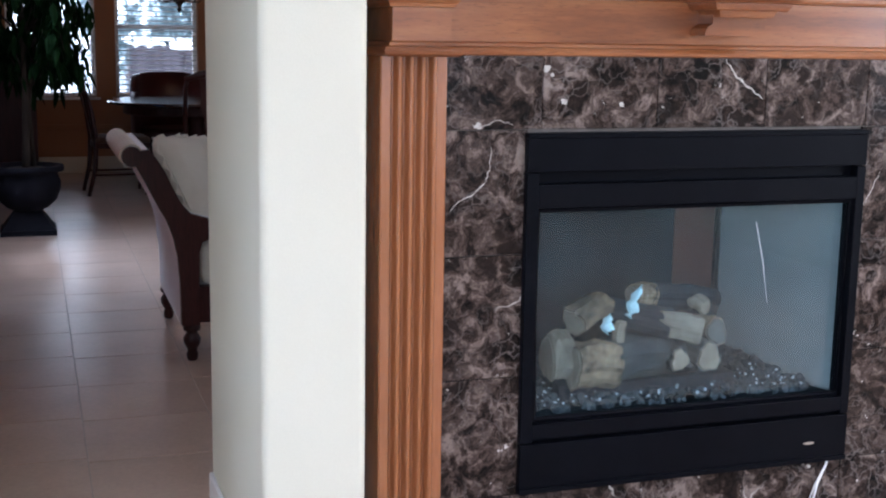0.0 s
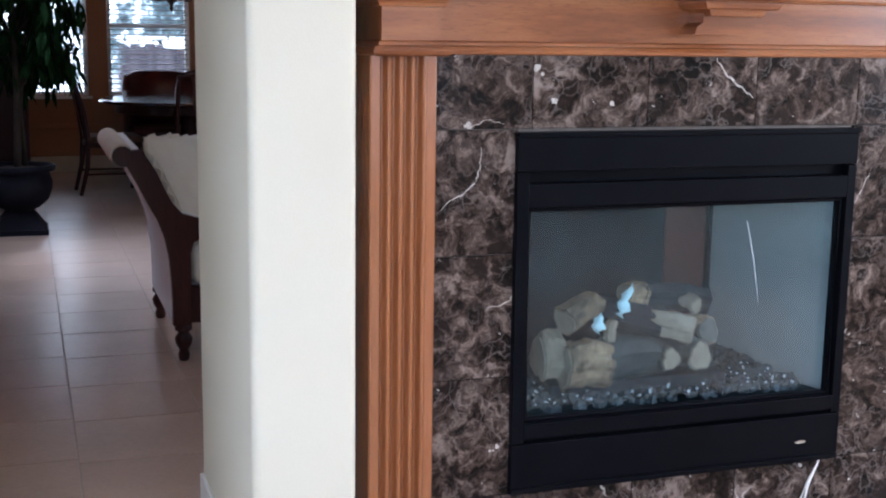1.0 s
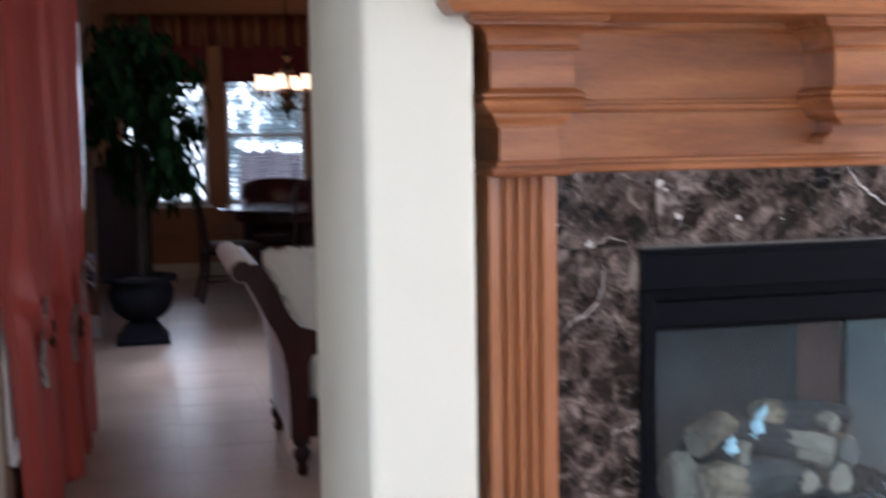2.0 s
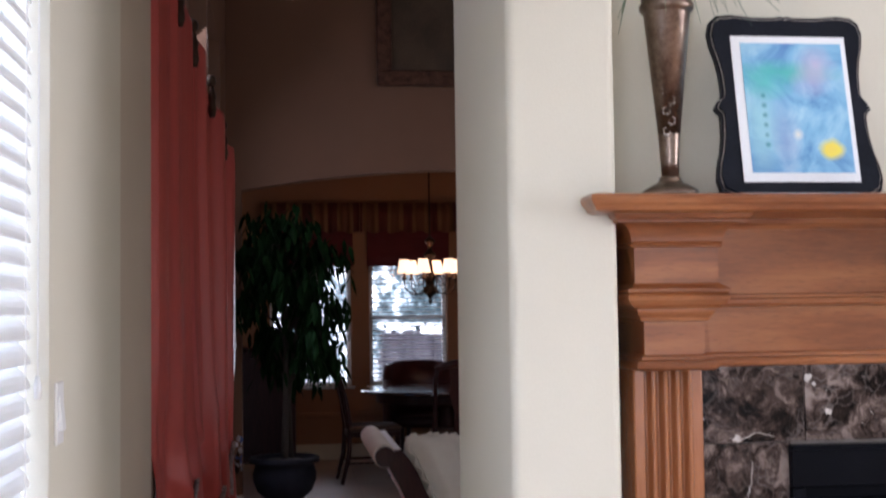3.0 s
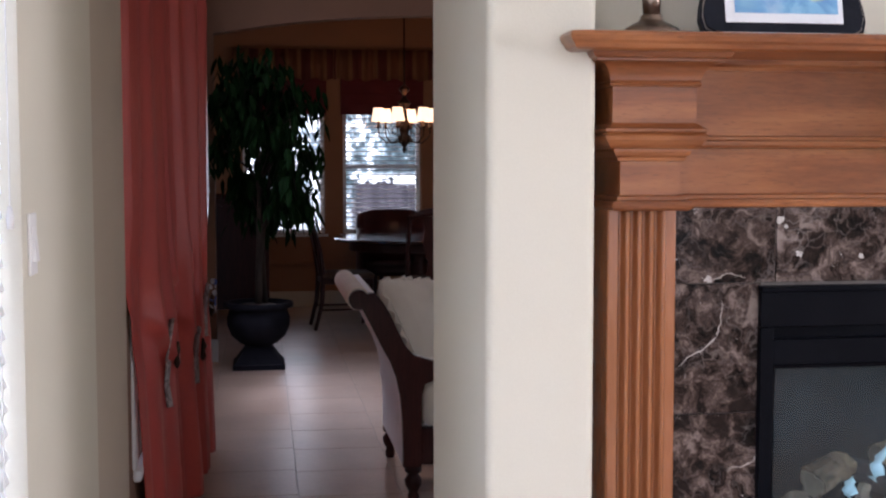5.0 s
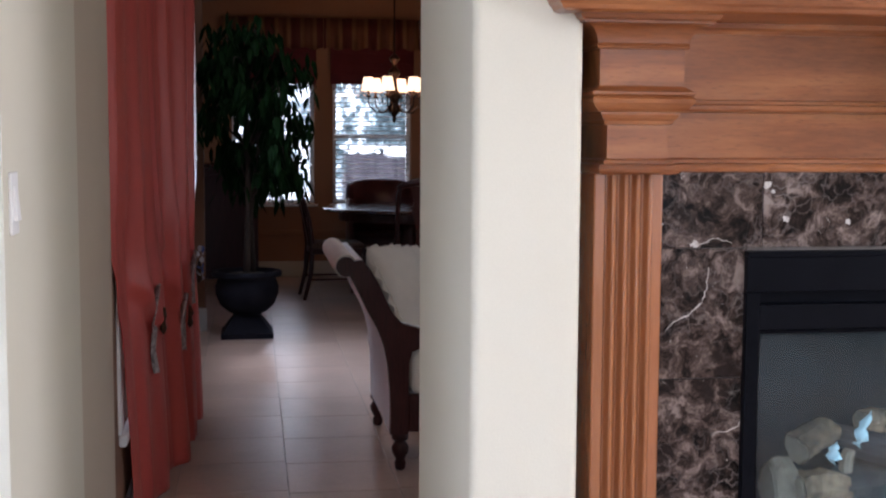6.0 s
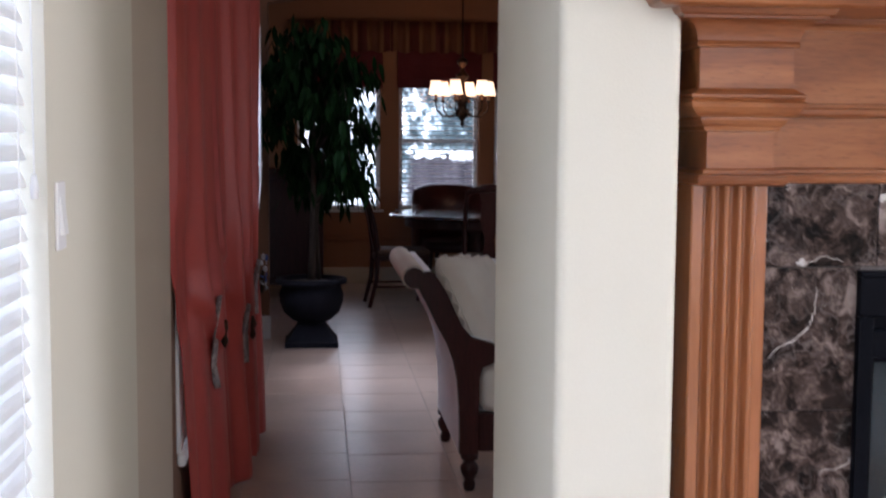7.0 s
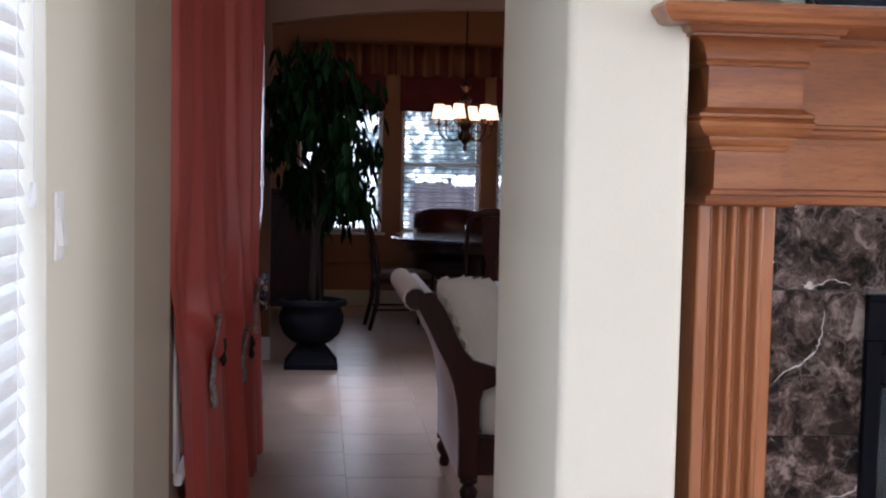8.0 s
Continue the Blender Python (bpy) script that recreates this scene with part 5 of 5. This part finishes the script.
def dining_chair(label):
    """Built at the origin, facing +x; the back is at -x."""
    t = thing("dining_chair", (0, 0, 0), label, "chair", "dining chairs")
    bm = boxed(-0.21, 0.23, -0.225, 0.225, 0.43, 0.475, bevel=0.018, seg=3)
    part("seat", bm, MATS["seat"], t, "dark patterned upholstered seat", True)
    part("seat_frame", boxed(-0.21, 0.22, -0.215, 0.215, 0.385, 0.43, bevel=0.006), DARK, t)
    for y in (-0.19, 0.19):
        part("front_leg", tube(bmesh.new(), [(0.19, y, 0.0), (0.2, y, 0.2), (0.195, y, 0.4)], [0.015, 0.018, 0.024], 8), DARK, t, "", True)
        pts = [(-0.27, y, 0.0), (-0.215, y, 0.22), (-0.2, y, 0.45), (-0.23, y, 0.68), (-0.29, y * 0.96, 0.90), (-0.325, y * 0.85, 0.99)]
        part("back_post", tube(bmesh.new(), pts, [0.016, 0.02, 0.022, 0.019, 0.017, 0.016], 8), DARK, t, "", True)
        part("stretcher", tube(bmesh.new(), [(-0.225, y, 0.17), (0.198, y, 0.17)], 0.010, 6), DARK, t)
    pts = [(-0.315 - 0.02 * math.cos(k * math.pi / 10 - math.pi / 2), -0.185 + 0.037 * k, 0.965 + 0.05 * math.sin(k * math.pi / 10)) for k in range(11)]
    part("top_rail", tube(bmesh.new(), pts, [0.02 + 0.012 * math.sin(k * math.pi / 10) for k in range(11)], 8), DARK, t, "", True)
    bm = prism(bmesh.new(), [(-0.05, 0), (-0.035, 0.15), (-0.075, 0.30), (-0.06, 0.42), (-0.085, 0.52), (0.085, 0.52), (0.06, 0.42), (0.075, 0.30), (0.035, 0.15), (0.05, 0)], "x", -0.008, 0.008)
    bmesh.ops.transform(bm, matrix=Matrix.Translation((-0.21, 0, 0.47)) @ Matrix.Rotation(radians(-11), 4, "Y"), verts=bm.verts)
    part("splat", bm, DARK, t)
    return t


MATS["seat"] = plain("seat_tapestry", (0.05, 0.02, 0.015), (0.12, 0.07, 0.045), 40, 0.9, grain=180)
TABLE = (1.42, 10.85)
dining_table(TABLE, 0.74)
side = dining_chair("mahogany dining chair drawn up to the round table")
side.matrix_basis = pose(0.75, 10.62, 0, 0, 0, 4)
copy_thing(side, pose(1.41, 9.98, 0, 0, 0, 84))


def barrel_chair(c, turn):
    """A dark red tub armchair: curved shell, seat, rail and legs; it faces the table."""
    t = thing("tub_armchair", (*c, 0), "dark red tub armchair with curved back beyond the table", "armchair")
    bm, rows, n = bmesh.new(), [], 28
    for r in (0.365, 0.315):
        lo, hi = [], []
        for k in range(n + 1):
            a = turn + math.pi * (-0.62 + 1.24 * k / n)
            s = abs(2 * k / n - 1)
            top = 0.955 - 0.05 * (s / 0.6) ** 3 if s < 0.6 else 0.905 - 0.12 * min(1.0, (s - 0.6) / 0.10)
            lo.append(bm.verts.new((c[0] + r * math.cos(a), c[1] + r * math.sin(a), 0.40)))
            hi.append(bm.verts.new((c[0] + r * math.cos(a), c[1] + r * math.sin(a), top)))
        rows.append((lo, hi))
    (l0, h0), (l1, h1) = rows
    for k in range(n):
        for q in ((l0[k], l0[k + 1], h0[k + 1], h0[k]), (l1[k], h1[k], h1[k + 1], l1[k + 1]), (h0[k], h0[k + 1], h1[k + 1], h1[k]), (l0[k], l1[k], l1[k + 1], l0[k + 1])):
            bm.faces.new(q)
    for k in (0, n):
        bm.faces.new((l0[k], h0[k], h1[k], l1[k]))
    part("shell", bm, MATS["redleather"], t, "dark red leather back and arms", True)
    part("seat", lathe(bmesh.new(), (*c, 0.36), [(0.29, 0), (0.31, 0.03), (0.308, 0.08), (0.28, 0.1)], 28), MATS["redleather"], t, "", True)
    for k in range(4):
        a = turn + math.pi * (0.25 + 0.5 * k)
        part("leg", tube(bmesh.new(), [(c[0] + 0.24 * math.cos(a), c[1] + 0.24 * math.sin(a), 0.0), (c[0] + 0.22 * math.cos(a), c[1] + 0.22 * math.sin(a), 0.4)], [0.014, 0.022], 8), DARK, t)


MATS["redleather"] = plain("dark_red_leather", (0.030, 0.004, 0.005), (0.055, 0.008, 0.008), 8, 0.4)
barrel_chair((1.30, 11.68), radians(95))


def chandelier():
    c = (1.285, 10.75)
    t = thing("chandelier", (*c, 1.5), "bronze chandelier with six lit cream shades", "chandelier")
    part("stem", tube(bmesh.new(), [(*c, 2.9), (*c, 2.05)], 0.008, 8), IRON, t)
    part("canopy", lathe(bmesh.new(), (*c, 2.86), [(0.02, 0), (0.06, 0.02), (0.065, 0.04)], 20), IRON, t, "", True)
    part("body", lathe(bmesh.new(), (*c, 1.48), [(0.006, 0), (0.020, 0.03), (0.012, 0.05), (0.035, 0.09), (0.055, 0.13), (0.030, 0.17), (0.045, 0.20), (0.060, 0.24), (0.030, 0.29), (0.020, 0.38), (0.050, 0.42), (0.055, 0.44), (0.022, 0.47), (0.016, 0.51), (0.045, 0.54), (0.046, 0.56), (0.012, 0.59)], 20), IRON, t, "", True)
    for k in range(6):
        a = radians(60 * k + 9)
        ca, sa = math.cos(a), math.sin(a)

        def at(r, z):
            return (c[0] + r * ca, c[1] + r * sa, z)

        arm = part("arm", tube(bmesh.new(), [at(0.02, 1.66), at(0.08, 1.58), at(0.16, 1.57), at(0.225, 1.63), at(0.23, 1.70)], 0.007, 6), IRON, t, "", True)
        part("curl", tube(bmesh.new(), [at(0.05, 1.72), at(0.11, 1.74), at(0.15, 1.69), at(0.13, 1.64), at(0.10, 1.66)], 0.005, 6), IRON, arm, "", True)
        part("cup", lathe(bmesh.new(), at(0.23, 1.695), [(0.01, 0), (0.028, 0.008), (0.012, 0.02), (0.010, 0.06)], 12), IRON, arm, "", True)
        part("drop", lathe(bmesh.new(), at(0.23, 1.655), [(0.002, 0), (0.008, 0.012), (0.002, 0.034)], 8), IRON, arm, "", True)
        bm, rows = bmesh.new(), []
        for r, z in ((0.062, 0.0), (0.055, 0.035), (0.047, 0.075), (0.040, 0.115)):
            rows.append([bm.verts.new((c[0] + 0.23 * ca + r * (1 + 0.03 * (i % 2)) * math.cos(i * math.pi / 12), c[1] + 0.23 * sa + r * (1 + 0.03 * (i % 2)) * math.sin(i * math.pi / 12), 1.755 + z)) for i in range(24)])
        for p, q in zip(rows, rows[1:]):
            for i in range(24):
                bm.faces.new((p[i], p[(i + 1) % 24], q[(i + 1) % 24], q[i]))
        sh = part("shade", bm, MATS["shade"], t, "lit cream pleated shade")
        sh.modifiers.new("thickness", "SOLIDIFY").thickness = 0.002


chandelier()


def sideboard():
    t = thing("sideboard", (-0.35, 11.3, 0), "dark wood sideboard against the dining room wall", "sideboard")
    part("body", boxed(-1.1, 0.12, 11.0, 11.5, 0.12, 1.09, bevel=0.006), DARK, t)
    part("top", boxed(-1.14, 0.15, 10.96, 11.53, 1.09, 1.13, bevel=0.008), DARK_X, t)
    for x in (-1.08, -0.48):
        d = part("door", boxed(x, x + 0.57, 10.98, 11.0, 0.2, 1.03, bevel=0.006), DARK, t)
        part("handle", lathe(bmesh.new(), (x + 0.5, 10.97, 0.6), [(0.008, 0), (0.014, 0.012), (0.008, 0.024)], 10), IRON, d, "", True)
    for x in (-1.06, 0.08):
        for y in (11.04, 11.46):
            part("leg", boxed(x - 0.03, x + 0.03, y - 0.03, y + 0.03, 0, 0.12), DARK, t)


sideboard()



def power_cord():
    t = thing("power_cord", (2.03, 2.86, 0), "thin white power cord hanging below the fireplace", "cord")
    for dx, dy in ((0.0, 0.0), (0.022, 0.006)):
        pts = [(2.092, 2.880, 0.212), (2.082, 2.876, 0.190), (2.050 + dx * 0.5, 2.872 + dy, 0.140), (2.020 + dx, 2.868 + dy, 0.07), (1.995 + dx, 2.855 + dy, 0.018), (1.96 + dx, 2.82 + dy, 0.004), (1.90 + dx, 2.80 + dy, 0.004)]
        part("strand", tube(bmesh.new(), pts, 0.0032, 8), WHITE, t, "", True)


power_cord()

# ---- marble tiles of the surround, each one apart ----
surround = thing("marble_surround", (1.66, 2.9, 0), "dark brown veined marble tile surround of the fireplace", "surround")
part("backing", boxed(0.968, mirror_x(0.968), MARBLE_Y + 0.008, 2.93, 0, 0.207), GROUT, surround)
part("backing", boxed(0.968, mirror_x(0.968), MARBLE_Y + 0.008, 2.93, 1.1, 1.285), GROUT, surround)
part("backing", boxed(0.968, 1.184, MARBLE_Y + 0.008, 2.93, 0.207, 1.1), GROUT, surround)
part("backing", boxed(2.136, mirror_x(0.968), MARBLE_Y + 0.008, 2.93, 0.207, 1.1), GROUT, surround)
G = 0.0012


def marble_tile(x0, x1, z0, z1):
    part("tile", boxed(x0 + G, x1 - G, MARBLE_Y, MARBLE_Y + 0.012, z0 + G, z1 - G, bevel=0.0012, seg=1), MARBLE, surround)


CALCITE = plain("white_calcite", (0.30, 0.27, 0.25), (0.55, 0.52, 0.49), 90, 0.25)


def vein(pts, width, seed):
    """A pale calcite vein, flush with the polished face, wandering through pts (x, z)."""
    rng = random.Random(seed)
    fine = []
    for (xa, za), (xb, zb) in zip(pts, pts[1:]):
        for k in range(6):
            u = k / 6
            fine.append((xa + (xb - xa) * u + rng.uniform(-0.0022, 0.0022), 0.0, za + (zb - za) * u + rng.uniform(-0.0022, 0.0022)))
    fine.append((pts[-1][0], 0.0, pts[-1][1]))
    n = len(fine)
    bm = tube(bmesh.new(), fine, [width * rng.uniform(0.25, 0.75) * (0.3 + math.sin(math.pi * (k + 0.5) / n)) for k in range(n)], 6)
    for v in bm.verts:
        v.co.y = MARBLE_Y + 0.15 * v.co.y
    part("vein", bm, CALCITE, surround, "white calcite vein")


vein([(1.097, 1.066), (1.092, 1.016), (1.082, 0.983), (1.05, 0.956), (1.018, 0.942), (0.996, 0.920)], 0.0026, 1)
vein([(1.712, 1.276), (1.747, 1.232), (1.790, 1.204), (1.824, 1.179)], 0.0034, 2)
vein([(2.200, 0.994), (2.169, 0.935), (2.150, 0.90)], 0.0020, 3)
vein([(1.048, 1.122), (1.068, 1.112), (1.110, 1.132), (1.150, 1.120)], 0.0020, 4)
for x, z, r in ((1.232, 1.251, 0.009), (1.278, 1.174, 0.008), (1.062, 1.117, 0.009), (1.430, 1.166, 0.007), (1.246, 1.236, 0.005)):
    bm = bmesh.new()
    bmesh.ops.create_icosphere(bm, subdivisions=2, radius=r)
    for v in bm.verts:
        v.co = Vector((x, MARBLE_Y, z)) + v.co * (1 + 0.9 * noise.noise(v.co * 160 + Vector((x * 50, 0, z * 50)))) * Vector((1, 0.08, 0.8))
    part("fleck", bm, CALCITE, surround, "white calcite fleck")

xr = mirror_x(0.968)
tops = [0.968, 1.223, 1.528, 1.833, 2.138, xr]
for a, c in zip(tops, tops[1:]):
    marble_tile(a, c, 1.108, 1.284)
    marble_tile(a, c, 0.002, 0.203)
for a, c in ((0.203, 0.506), (0.506, 0.809), (0.809, 1.108)):
    marble_tile(0.968, 1.19, a, c)
    marble_tile(2.13, xr, a, c)

# ---- floor tiles: those along the passage apart, the rest joined ----
P = 0.427
first_tile = None
floor = bpy.data.objects["floor"]
verts, faces = [], []
for i in range(-4, 12):
    for j in range(-9, 27):
        x, y = 0.201 + P * i, 0.574 + P * j + 0.02 * (i % 3)
        if -2 <= i <= 4 and j >= -3:
            if first_tile is None:
                bm = boxed(0.002, P - 0.002, 0.002, P - 0.002, -0.012, 0.0, bevel=0.0015, seg=1)
                ob = part("tile", bm, TILE, floor)
                first_tile = ob.data
            else:
                ob = new("tile", first_tile)
                ob.parent = floor
            ob.location = (x, y, 0)
        else:
            k = len(verts)
            for z in (-0.012, 0.0):
                verts += [(x + a * P + s, y + d * P + q, z) for a, d, s, q in ((0, 0, 0.002, 0.002), (1, 0, -0.002, 0.002), (1, 1, -0.002, -0.002), (0, 1, 0.002, -0.002))]
            faces += [(k + 4, k + 5, k + 6, k + 7)] + [(k + a, k + (a + 1) % 4, k + 4 + (a + 1) % 4, k + 4 + a) for a in range(4)]
mesh = bpy.data.meshes.new("tile_field")
mesh.from_pydata(verts, [], faces)
mesh.materials.append(TILE)
field = new("tile_field", mesh)
field.parent = floor
tagged(field, kind="stuff")
